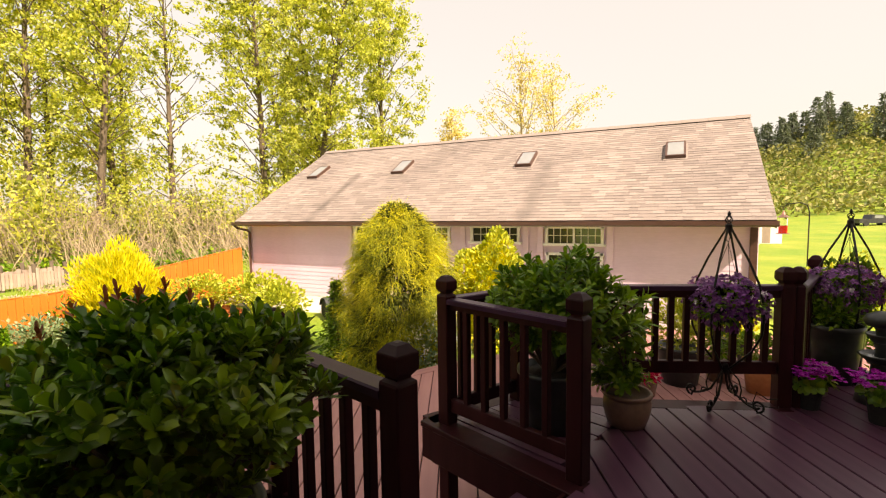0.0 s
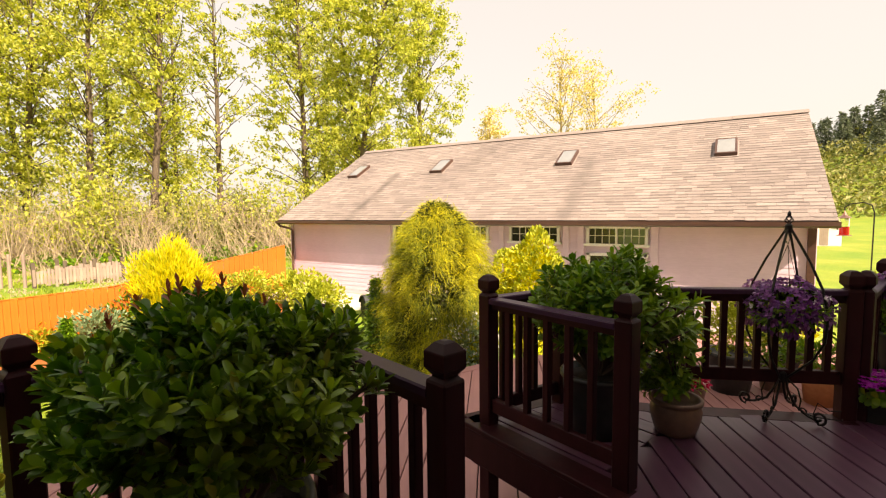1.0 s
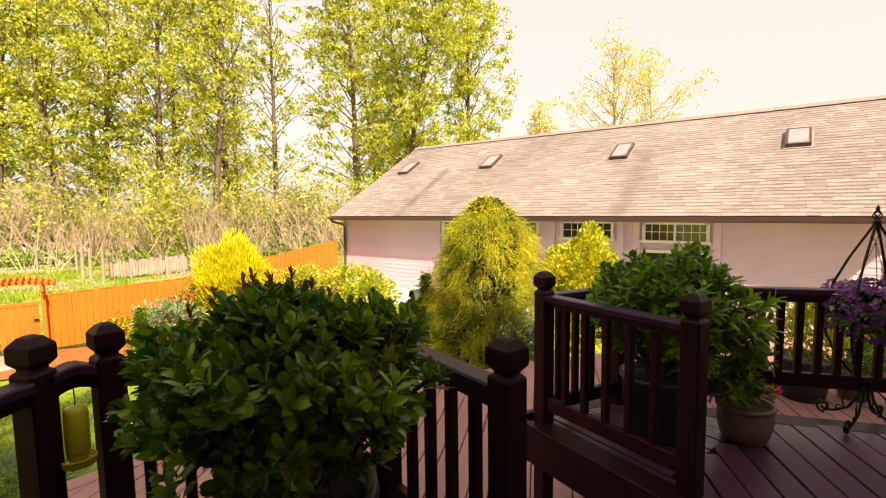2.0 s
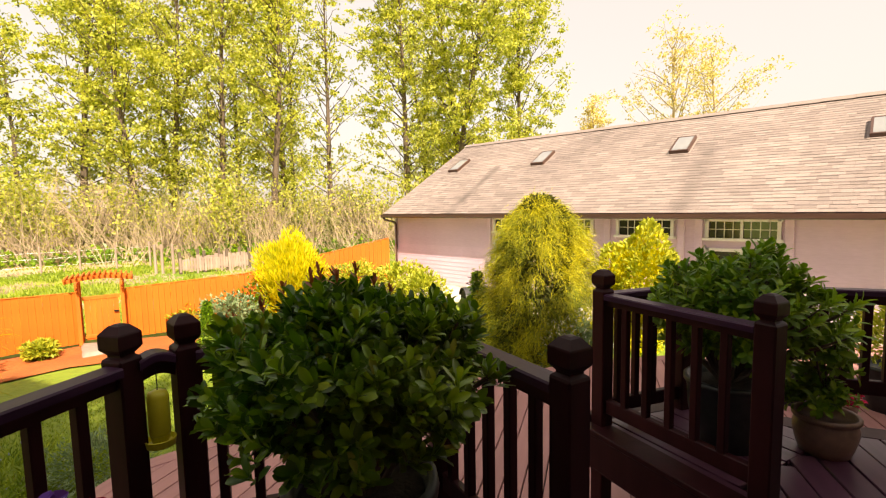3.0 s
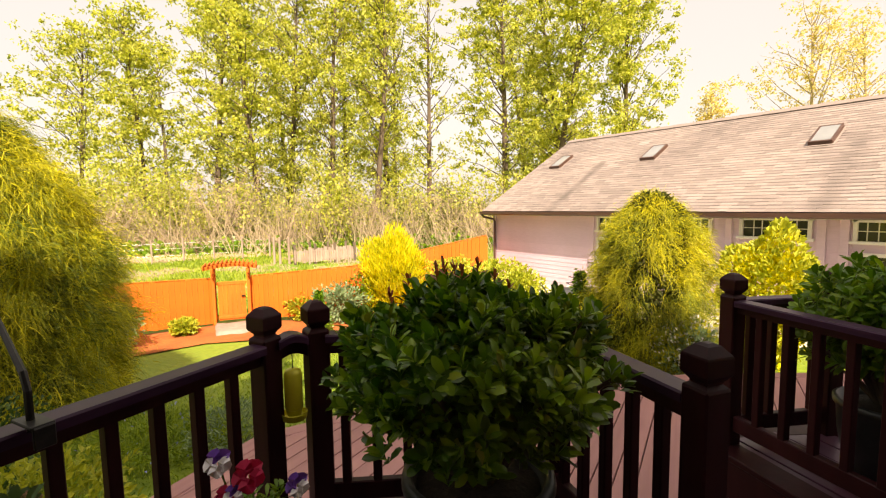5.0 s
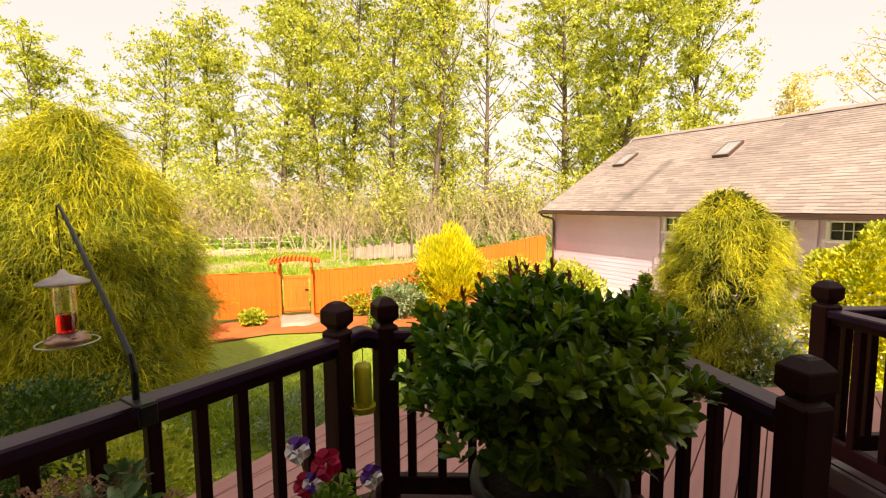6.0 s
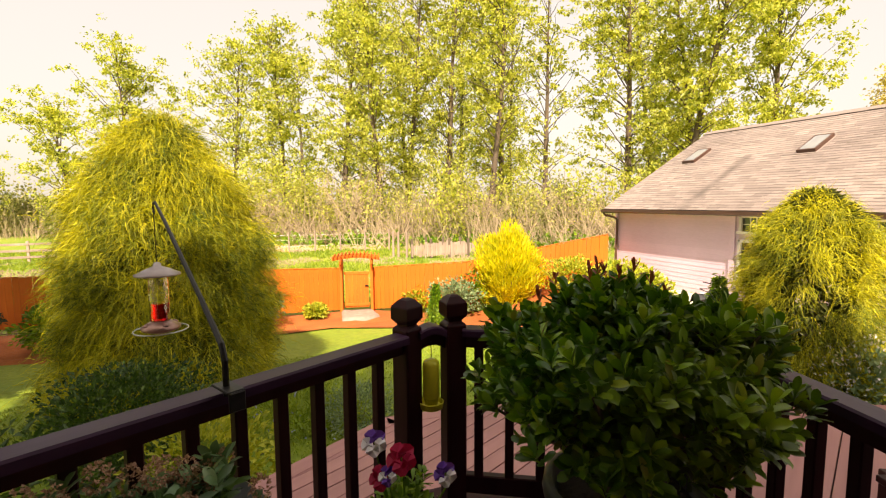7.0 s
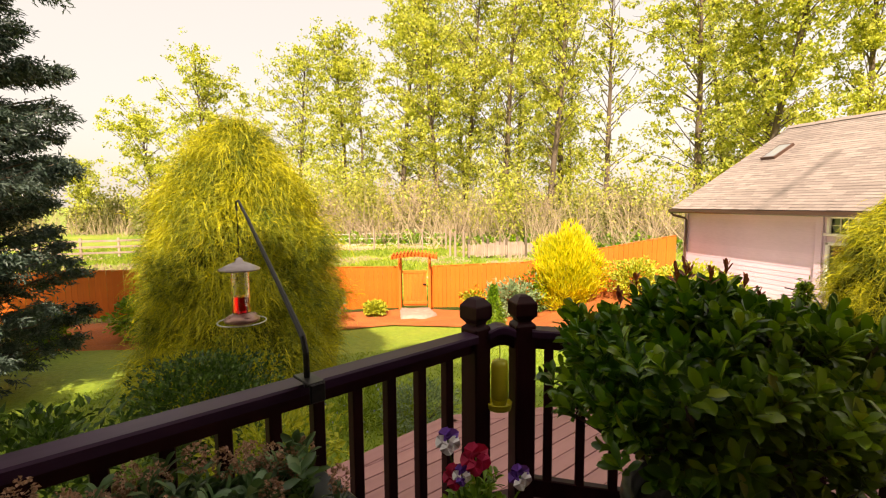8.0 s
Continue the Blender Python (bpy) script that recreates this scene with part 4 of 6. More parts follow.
def thicket(name, line, h, n, seed, mat, label, twigs=True, leaf=0.5, depth=5.0, low=0.0):
    """A belt of undergrowth along a line: dry stems and leaf clumps with an uneven top."""
    rng = np.random.default_rng(seed)
    q = rng.random(n)
    a, b = np.array(line[0]), np.array(line[1])
    xy = a + (b - a) * q[:, None] + rng.normal(size=(n, 2)) * depth * 0.4
    top = h * (0.68 + 0.32 * np.sin(q * 23 + seed) * np.sin(q * 61)) * (0.45 + 0.65 * rng.random(n))
    gz = np.array([ground_z(u, v) for u, v in xy])
    if twigs:
        at = np.stack([xy[:, 0], xy[:, 1], gz], 1)
        ob = strands(name, at, rng.normal(size=(n, 3)) * 0.22 + np.array([0, 0, 1]), np.maximum(top, 0.6), 0.05, mat, None, rng, -0.2, 3)
    else:
        at = np.stack([xy[:, 0], xy[:, 1], gz + low + rng.random(n) * np.maximum(top, 0.5)], 1)
        ob = leaves(name, at, rng.normal(size=(n, 3)) + np.array([0, 0, 0.2]), leaf * (0.6 + 0.7 * rng.random(n)), leaf * 0.7, mat, None, rng)
    return tagged(ob, label, "undergrowth", "", "stuff")



def brush_belt(name, line, n, seed, mat, label, tall=6.5, leaf=0.42, per=130, depth=4.0, stemmat=None):
    """Undergrowth made of separate clumps of uneven height and spread."""
    rng = np.random.default_rng(seed)
    a, b = np.array(line[0]), np.array(line[1])
    at, way, sa, sw, sl = [], [], [], [], []
    for _ in range(n):
        q = rng.random()
        x, y = a + (b - a) * q + rng.normal(size=2) * depth * 0.5
        h = tall * (0.25 + 0.75 * rng.random() ** 1.4)
        r = h * (0.22 + 0.2 * rng.random())
        g = ground_z(x, y)
        m = int(per * (0.5 + rng.random()))
        p, d = ball_points(rng, m, (r, r, h * 0.5), 0.3)
        at.append(p + np.array([x, y, g + h * 0.5]))
        way.append(d + rng.normal(size=(m, 3)))
        k = 14
        sa.append(np.array([x, y, g]) + rng.normal(size=(k, 3)) * np.array([r * 0.5, r * 0.5, 0]))
        sw.append(rng.normal(size=(k, 3)) * 0.3 + np.array([0, 0, 1]))
        sl.append(h * (0.6 + 0.55 * rng.random(k)))
    at, way = np.concatenate(at), np.concatenate(way)
    if mat:
        tagged(leaves(name, at, way, leaf * (0.5 + 0.8 * rng.random(len(at))), leaf * 0.7, mat, None, rng), label, "undergrowth", "", "stuff")
    sa, sw, sl = np.concatenate(sa), np.concatenate(sw), np.concatenate(sl)
    if not mat:
        sa, sw, sl = np.repeat(sa, 3, 0), np.repeat(sw, 3, 0) + rng.normal(size=(len(sa) * 3, 3)) * 0.25, np.repeat(sl, 3) * (0.5 + 0.6 * rng.random(len(sl) * 3))
    tagged(strands(name + "_stem", sa, sw, sl, 0.055, stemmat or TWIG, None, rng, 0.25, 4), "dry tan stems in " + label, "undergrowth", "", "stuff")


brush_belt("undergrowth", ((-56, -6), (-23, 44)), 175, 12, POPLAR, "leafy yellow-green undergrowth below the tree line", 9.5, 0.36, 240)
brush_belt("dry_thicket", ((-54, -6), (-20, 42)), 220, 11, None, "the tan thicket under the poplars", 8.0)
brush_belt("olive_brush", ((-54, -6), (-23, 42)), 130, 17, HILLLEAF, "olive brush under the poplars", 5.0, 0.36)
thicket("bramble_bank", ((-49, -6), (-23, 36)), 1.5, 4200, 13, RHODO, "low green bramble bank at the field's edge", False, 0.4, 3.0)
brush_belt("far_scrub", ((-98, -75), (-70, -10)), 110, 14, HILLLEAF, "the hazy far scrub beyond the pasture", 8.0, 0.5, 200, 9.0)
thicket("dry_thicket_west", ((-90, -70), (-62, -10)), 5.0, 1500, 15, TWIG, "tan brush beyond the pasture")
brush_belt("distant_treeline", ((-125, 30), (-30, 125)), 170, 16, HILLLEAF, "the hazy distant tree line behind the poplars", 11.0, 0.6, 240, 16.0)


def hill_woods():
    rng = np.random.default_rng(21)
    n = 24000
    x = rng.uniform(-20, 110, n)
    y = rng.uniform(105, 230, n)
    at = np.stack([x, y, np.array([ground_z(a, b) for a, b in zip(x, y)]) + rng.random(n) * (3 + 3 * np.sin(x * 0.21) * np.sin(y * 0.17))], 1)
    ob = leaves("hill_scrub", at, rng.normal(size=(n, 3)) + np.array([0, 0, 0.4]), 1.25 * (0.5 + 0.8 * rng.random(n)), 0.9, HILLLEAF, None, rng)
    tagged(ob, "olive and tan scrub covering the far hillside", "woods", "", "stuff")
    m = 36
    for i in range(m):
        q = i / (m - 1)
        cx, cy = 10 + 52 * q + rng.normal() * 2, 176 + 20 * math.sin(q * 5) + rng.normal() * 12
        conifer(cx, cy, 8 + 6 * rng.random(), 4.2, 400 + i, CONIFER, "conifer on the far hill, paled with haze colour", 900, 1.0, "hilltop conifers")


def conifer(x, y, h, r, seed, mat, label, n=2600, size=0.3, group="", z=None):
    rng = np.random.default_rng(seed)
    t = thing("conifer", label, "tree", pose(x, y, ground_z(x, y) - 0.1 if z is None else z), group)
    g = bmesh.new()
    tube(g, [(0, 0, 0), (0, 0, h * 0.5), (0, 0, h * 0.98)], [0.018 * h, 0.011 * h, 0.01], 7)
    part("trunk", g, BARK, t)
    q = rng.random(n) ** 1.3
    tier = np.floor(q * 14) / 14
    a = np.floor(rng.random(n) * 9) / 9 * 2 * math.pi + tier * 40 + rng.normal(size=n) * 0.16
    k = rng.random(n) ** 0.6
    rr = r * (1 - tier * 0.96) * k * (0.8 + 0.35 * np.sin(a * 3 + tier * 9))
    at = np.stack([rr * np.cos(a), rr * np.sin(a), h * (0.05 + 0.95 * tier) - rr * 0.22 + rng.normal(size=n) * 0.02 * h], 1)
    way = np.stack([np.cos(a), np.sin(a), -0.15 + 0 * a], 1) + rng.normal(size=(n, 3)) * 0.5
    leaves("bough_growth", at, way, size * (0.6 + 0.7 * rng.random(n)), size * 0.4, mat, t, rng)
    return t


hill_woods()


def spruce(x, y, z, h, r, seed, label):
    """A big spruce: tiers of long boughs that sag and lift at the tips, each hung with tufts of needles and gaps between."""
    rng = np.random.default_rng(seed)
    t = thing("spruce", label, "tree", pose(x, y, z))
    g = bmesh.new()
    tube(g, [(0, 0, -0.1), (0, 0, h * 0.5), (0, 0, h * 0.98)], [0.28, 0.16, 0.02], 9)
    part("trunk", g, BARK, t)
    g = bmesh.new()
    at, way = [], []
    n = 240
    for i in range(n):
        q = (i + rng.random()) / n
        ln = r * min(0.7 + 1.6 * q, 1.05) * (1 - q) ** 0.5 * (0.66 + 0.42 * rng.random())
        a = i * 2.4 + rng.normal() * 0.2
        e = np.array([math.cos(a), math.sin(a), 0])
        side = np.array([-e[1], e[0], 0])
        base = np.array([0, 0, h * (0.03 + 0.93 * q)])
        pts = [base + e * ln * u + np.array([0, 0, ln * (-0.42 * u + 0.34 * u ** 3)]) + side * ln * 0.05 * math.sin(u * 5 + i) for u in (0, 0.25, 0.5, 0.75, 1.0)]
        tube(g, pts, [0.05, 0.04, 0.03, 0.02, 0.008], 4)
        k = 52 if q < 0.45 else 12
        for j in range(k):
            u = 0.18 + 0.84 * rng.random() ** 0.75
            s0 = min(int(u * 4), 3)
            c = pts[s0] + (pts[s0 + 1] - pts[s0]) * (u * 4 - s0)
            w = ln * 0.30 * (1.1 - u) + 0.06
            c = c + side * rng.normal() * w + np.array([0, 0, -0.10 * rng.random()])
            m = 42
            tip = unit((e * 0.9 + side * rng.normal() * 0.6 + np.array([0, 0, -0.2]))[None])[0]
            f = rng.random(m)[:, None]
            at.append(c + tip * 0.34 * f + rng.normal(size=(m, 3)) * 0.035)
            way.append(tip * 0.8 + rng.normal(size=(m, 3)) * 0.7)
    part("bough", g, BARK, t)
    at, way = np.concatenate(at), np.concatenate(way)
    leaves("needle_growth", at, way, 0.10 * (0.7 + 0.6 * rng.random(len(at))), 0.030, SPRUCE, t, rng)
    return t


spruce(-9.75, -7.4, -1.75, 15.5, 3.45, 55, "large blue-green spruce at the lawn's edge")

# ---- garden shrubs ----
thread_cypress(-8.43, -1.5, -1.7, 4.18, 1.74, 31, "tall golden thread-leaf cypress on the lawn", 130000, 1.75)
thread_cypress(-3.98, 6.1, -1.35, 2.74, 0.92, 32, "rounded golden thread-leaf cypress near the deck", 46000, 3.4)
conifer(-5.25, 6.15, 1.6, 0.46, 56, LAUREL, "small green cone-shaped dwarf conifer", 2500, 0.09, "", -1.35)
conifer(-11.1, 3.85, 1.3, 0.42, 57, LAUREL, "small green cone-shaped dwarf conifer in the mulch", 4500, 0.08, "", -1.95)
leafy_bush("golden_shrub", -12.3, 6.6, -1.95, (0.92, 0.92, 1.28), 17000, 0.19, 0.026, YELLOWLEAF, 41, "vivid yellow upright feathery shrub by the fence", shell=0.2, up=2.0)
leafy_bush("golden_shrub", -2.98, 7.55, -1.15, (0.64, 0.6, 1.0), 9000, 0.075, 0.045, YELLOWLEAF, 42, "rounded yellow-leaved shrub beside the outbuilding", extra=(LIMELEAF, 0.3, 0.1))
for i, (x, y, r, hh, m, lb) in enumerate([(-11.0, 7.9, 0.8, 0.5, LIMELEAF, "low lime-green shrub in the mulch"), (-9.6, 8.4, 0.8, 0.45, LIMELEAF, "low lime-green shrub in the mulch"), (-12.6, 5.0, 0.75, 0.6, GREYLEAF, "open grey-green shrub by the fence"),
                                             (-13.9, 4.4, 0.5, 0.42, LIMELEAF, "small lime shrub against the fence"), (-14.3, 1.3, 0.32, 0.22, LIMELEAF, "small sparse shrub beside the gate"), (-13.6, -0.3, 0.65, 0.6, GREYLEAF, "grey-green shrub against the fence"),
                                             (-13.4, -4.6, 0.7, 0.6, RHODO, "green shrub against the cedar fence"), (-8.1, 7.6, 0.6, 0.5, LIMELEAF, "low lime-green shrub in the mulch"), (-13.2, -6.6, 0.6, 0.5, RHODO, "green shrub against the cedar fence"), (-12.9, 5.75, 0.62, 0.72, RHODO, "open dark green shrub beside the golden shrub")]):
    leafy_bush("shrub", x, y, ground_z(x, y), (r, r, hh), 1300, 0.12, 0.07, m, 500 + i, lb, shell=0.35, group="border shrubs")
# The mound under the cypress has its shade put into a darkened leaf colour.
leafy_bush("shrub", -5.7, -1.55, -1.35, (0.85, 0.8, 0.55), 6500, 0.055, 0.036, DARKLEAF, 61, "dark green mounded shrub under the cypress")
leafy_bush("shrub", -4.6, -2.6, -1.25, (0.6, 0.6, 0.5), 1500, 0.10, 0.05, DARKLEAF, 62, "grey-green broad-leaved shrub below the deck")
leafy_bush("shrub", -4.6, -0.75, -1.25, (0.6, 0.6, 0.40), 1500, 0.07, 0.04, LIMELEAF, 63, "low yellow-green shrub beside the lower deck")
leafy_bush("flowering_shrub", -3.3, 5.9, -1.25, (0.5, 0.4, 0.5), 1300, 0.08, 0.05, GREYLEAF, 64, "pale white-flowered low shrub", extra=(WHITEP, 0.5, 0.05))

leafy_bush("flower_patch", -6.0, 0.1, -1.30, (0.8, 0.9, 0.16), 2600, 0.09, 0.016, BLADE, 67, "low grassy patch with a few pale blue flowers", extra=(PALEBLUE, 0.06, 0.04))
leafy_bush("heather_clump", -5.5, 0.75, -1.28, (0.5, 0.5, 0.26), 1700, 0.06, 0.02, GREYLEAF, 68, "dull grey-green heather clump by the lower deck")


def grass_tufts():
    """Blades over the nearer lawn."""
    rng = np.random.default_rng(70)
    n = 26000
    x, y = rng.uniform(-9.5, -3.2, n), rng.uniform(-4.5, 4.5, n)
    ok = (x < -4.4) | (y < -1.2)
    x, y = x[ok], y[ok]
    at = np.stack([x, y, np.array([ground_z(a, b) for a, b in zip(x, y)]) - 0.005], 1)
    m = len(at)
    leaves("lawn_blade", at, rng.normal(size=(m, 3)) * 0.5 + np.array([0, 0, 1]), 0.05 * (0.6 + 0.9 * rng.random(m)), 0.012, BLADE, None, rng)
    tagged(bpy.data.objects["lawn_blade"], "short green lawn blades near the deck", "grass", "", "stuff")


grass_tufts()

# ---- cedar fence, gate and arbour ----
FENCE = [(-14.3, -12.5, -1.70), (-15.2, -7.06, -1.74), (-14.75, 0.35, -1.89), (-14.95, 2.2, -1.98)]
FENCE2 = [(-14.72, 3.1, -1.98), (-12.85, 5.5, -1.72), (-12.0, 8.02, -1.24), (-11.72, 9.72, -0.98)]


def fence_run(pts, label, height=1.3):
    f = thing("cedar_fence", label, "fence", pose(0, 0, 0), "cedar fence runs")
    rng = random.Random(len(pts) * 7 + int(pts[0][1]))
    b = block((0, 0, height / 2), (0.138, 0.02, height), 0, 0.003)
    me = bpy.data.meshes.new("fence_board")
    b.to_mesh(me)
    b.free()
    me.materials.append(FENCEW)
    for (x0, y0, z0), (x1, y1, z1) in zip(pts, pts[1:]):
        L = math.hypot(x1 - x0, y1 - y0)
        a = math.degrees(math.atan2(y1 - y0, x1 - x0))
        n = int(L / 0.142)
        for i in range(n):
            q = (i + 0.5) / n
            piece("fence_board", me, pose(x0 + (x1 - x0) * q, y0 + (y1 - y0) * q, z0 + (z1 - z0) * q + rng.uniform(-0.006, 0.006), rng.uniform(-0.4, 0.4), 0, a), f)
        slope = math.degrees(math.atan2(z1 - z0, L))
        for h in (0.3, 1.0, height + 0.015):
            c = part("rail", block((0, 0.03 if h < height else 0, 0), (math.hypot(L, z1 - z0), 0.04 if h < height else 0.05, 0.085 if h < height else 0.02), 0, 0.004), FENCEW, f)
            c.matrix_basis = pose((x0 + x1) / 2, (y0 + y1) / 2, (z0 + z1) / 2 + h, 0, 0, a) @ pose(0, 0, 0, 0, -slope, 0)
        m = max(1, round(L / 2.4))
        for i in range(m + 1):
            q = i / m
            c = part("post", squared([(0.05, -0.2), (0.05, height - 0.03), (0.044, height - 0.02), (0.01, height - 0.015)]), FENCEW, f)
            c.matrix_basis = pose(x0 + (x1 - x0) * q, y0 + (y1 - y0) * q, z0 + (z1 - z0) * q, 0, 0, a) @ pose(0, 0.105, 0)
    return f


fence_run(FENCE, "orange-stained solid cedar board fence behind the lawn")
fence_run(FENCE2, "orange-stained cedar board fence climbing to the outbuilding")


def arbour_gate():
    g0, g1 = Vector(FENCE[-1]), Vector(FENCE2[0])
    d = g1 - g0
    a = math.degrees(math.atan2(d.y, d.x))
    w = math.hypot(d.x, d.y)
    t = thing("arbour_gate", "orange-stained wooden garden gate under a small slatted arbour", "gate", pose(*g0, 0, 0, a))
    gate = part("door_frame", block((w / 2, 0, 1.14), (w - 0.14, 0.05, 0.09), 0, 0.005), FENCEW, t)
    for i in range(6):
        part("gate_board", block((0.1 + (w - 0.2) * (i + 0.5) / 6, 0.0, 0.61), ((w - 0.2) / 6 - 0.006, 0.025, 1.1), 0, 0.003), FENCEW, t)
    part("door_frame", block((w / 2, -0.02, 0.15), (w - 0.16, 0.04, 0.09), 0, 0.005), FENCEW, t)
    for x in (0.0, w):
        for y in (-0.22, 0.22):
            part("post", block((x, y, 0.78), (0.085, 0.085, 1.6), 0, 0.006), FENCEW, t)
        part("beam", block((x, 0, 1.52), (0.05, 0.95, 0.10), 0, 0.006), FENCEW, t)
        part("bracket", block((x, -0.3, 1.40), (0.045, 0.2, 0.05), 0, 0.004), FENCEW, t)
    for y in (-0.25, 0.25):
        b = bmesh.new()
        n = 9
        loft(b, [[(-0.25 + (w + 0.5) * i / n, y + dy, 1.56 + 0.09 * math.sin(math.pi * i / n) + dz) for dy, dz in ((-0.02, 0), (0.02, 0), (0.02, 0.09), (-0.02, 0.09))] for i in range(n + 1)])
        part("arched_beam", b, FENCEW, t)
    for i in range(13):
        q = i / 12
        part("slat", block((-0.22 + (w + 0.44) * q, 0, 1.68 + 0.09 * math.sin(math.pi * q)), (0.04, 0.9, 0.05), 0, 0.003), FENCEW, t)
    part("latch", block((w - 0.16, -0.05, 0.75), (0.1, 0.03, 0.04), 0, 0.004), IRON, t)
    return t


arbour_gate()
patch("stone_step", [(-14.8, 2.1), (-13.5, 1.9), (-13.2, 2.6), (-13.6, 3.1), (-14.6, 3.1)], STONE, "pale flat stone path at the garden gate", 0.12, 0.3, "")

# ---- pasture beyond the fence ----


def field_post(x, y, h, r=0.06):
    t = thing("fence_post", "bleached round wooden pasture fence post", "post", pose(x, y, ground_z(x, y) - 0.1), "pasture fence posts")
    part("shaft", turned([(r, 0), (r * 0.95, h * 0.6), (r * 0.9, h - 0.02), (r * 0.7, h)], 8), OLDWOOD, t)


FIELD_LINE = ((-36.6, -5.0), (-34.6, 9.2))


def field_spot(q):
    (x0, y0), (x1, y1) = FIELD_LINE
    return x0 + (x1 - x0) * q, y0 + (y1 - y0) * q


for i in range(9):
    field_post(*field_spot(i / 8), 1.5 + 0.12 * (i % 3))


def wire():
    g = bmesh.new()
    for h in (0.5, 0.95, 1.3):
        tube(g, [(*field_spot(i / 8), ground_z(*field_spot(i / 8)) + h) for i in range(9)], 0.004, 4)
    return tagged(part("pasture_wire", g, STEEL), "thin wire strung between pasture posts", "fence wire", "", "stuff")


wire()


def field_grass():
    """Rough tussocks over the pasture, thicker in patches."""
    rng = np.random.default_rng(171)
    n = 70000
    x, y = rng.uniform(-47, -15.5, n), rng.uniform(-22, 30, n)
    lush = np.array([noise.noise((a * 0.22, b * 0.22, 5.0)) + 0.6 * noise.noise((a * 0.9, b * 0.9, 1.0)) for a, b in zip(x, y)])
    for name, ok, mat, label, h in (("field_grass", lush > -0.05, BLADE, "rough bright green pasture grass in patches", 0.26), ("dry_field_grass", lush < -0.22, TWIG, "dry tan grass in the pasture", 0.2)):
        at = np.stack([x[ok], y[ok], np.array([ground_z(a, b) for a, b in zip(x[ok], y[ok])]) - 0.02], 1)
        m = len(at)
        leaves(name, at, rng.normal(size=(m, 3)) * 0.5 + np.array([0, 0, 1]), h * (0.4 + 0.9 * rng.random(m)), 0.05, mat, None, rng)
        tagged(bpy.data.objects[name], label, "grass", "", "stuff")


field_grass()


def bare_shrub(x, y, h, r, seed, label):
    """A big shrub with no leaves yet: fanned stems and a haze of fine pale twigs."""
    rng = np.random.default_rng(seed)
    t = thing("bare_shrub", label, "shrub", pose(x, y, ground_z(x, y) - 0.1))
    g = bmesh.new()
    at, way = [], []
    for i in range(26):
        a = rng.random() * 2 * math.pi
        pts = limb_points(rng, (0.2 * math.cos(a), 0.2 * math.sin(a), 0), (math.cos(a) * r * 0.55, math.sin(a) * r * 0.55, h), h * (0.6 + 0.45 * rng.random()), 0.03, 5, 0.14)
        tube(g, pts, [0.06, 0.05, 0.04, 0.03, 0.02, 0.01], 4)
        for k in range(60):
            e = rng.integers(1, 5)
            f = rng.random()
            at.append(pts[e] * (1 - f) + pts[e + 1] * f)
            way.append(np.array([math.cos(a), math.sin(a), 0.5]) + rng.normal(size=3) * 0.7)
    part("stem", g, TWIG, t)
    at, way = np.array(at), np.array(way)
    strands("twig_growth", at, way, 0.9 * (0.5 + 0.8 * rng.random(len(at))), 0.035, TWIG, t, rng, 0.9, 3)
    return t


bare_shrub(-44.5, 8.6, 8.0, 3.0, 181, "tall leafless shrub with a haze of pale tan twigs")
bare_shrub(-39.0, 17.5, 5.5, 2.6, 182, "leafless tan shrub at the edge of the pasture")
bare_shrub(-34.0, 24.5, 5.0, 2.6, 183, "leafless tan shrub at the edge of the pasture")
bare_shrub(-47.0, -0.5, 5.0, 2.4, 184, "leafless tan shrub at the edge of the pasture")


def corral(x, y, turn, n, w, h):
    t = thing("timber_pen", "bleached pale timber stock pen in the pasture", "pen", pose(x, y, ground_z(x, y), 0, 0, turn))
    rng = random.Random(9)
    for i in range(n):
        part("pale", block((w * i / n, rng.uniform(-0.03, 0.03), h / 2), (w / n * 0.8, 0.04, h * rng.uniform(0.6, 1.1)), rng.uniform(-3, 3), 0.004), OLDWOOD, t)
    for z in (0.35, h * 0.75):
        part("rail", block((w / 2, 0.05, z), (w, 0.05, 0.12), 0, 0.004), OLDWOOD, t)
    for i in range(4):
        part("post", block((w * i / 3, 0.1, h * 0.6), (0.16, 0.16, h * 1.25), 0, 0.01), BARK, t)
    return t


corral(-28.2, 8.9, 78, 26, 3.6, 1.0)
corral(-29.8, 10.4, 70, 14, 3.4, 1.0)
for x, y in ((-30.0, 8.2), (-29.5, 8.4), (-29.0, 8.8)):
    field_post(x, y, 1.75, 0.08)


def board_fence(x, y, turn, n):
    t = thing("paddock_fence", "pale weathered rail fence across the far pasture", "fence", pose(x, y, ground_z(x, y), 0, 0, turn))
    for i in range(n + 1):
        part("post", block((i * 2.2, 0, 0.7), (0.14, 0.14, 1.5), 0, 0.01), OLDWOOD, t)
    for z in (0.45, 0.85, 1.25):
        part("rail", block((n * 1.1, -0.09, z), (n * 2.2, 0.05, 0.14), 0, 0.005), OLDWOOD, t)


board_fence(-36.6, -22.0, 92, 5)

# ---- pots and plants on the decks ----


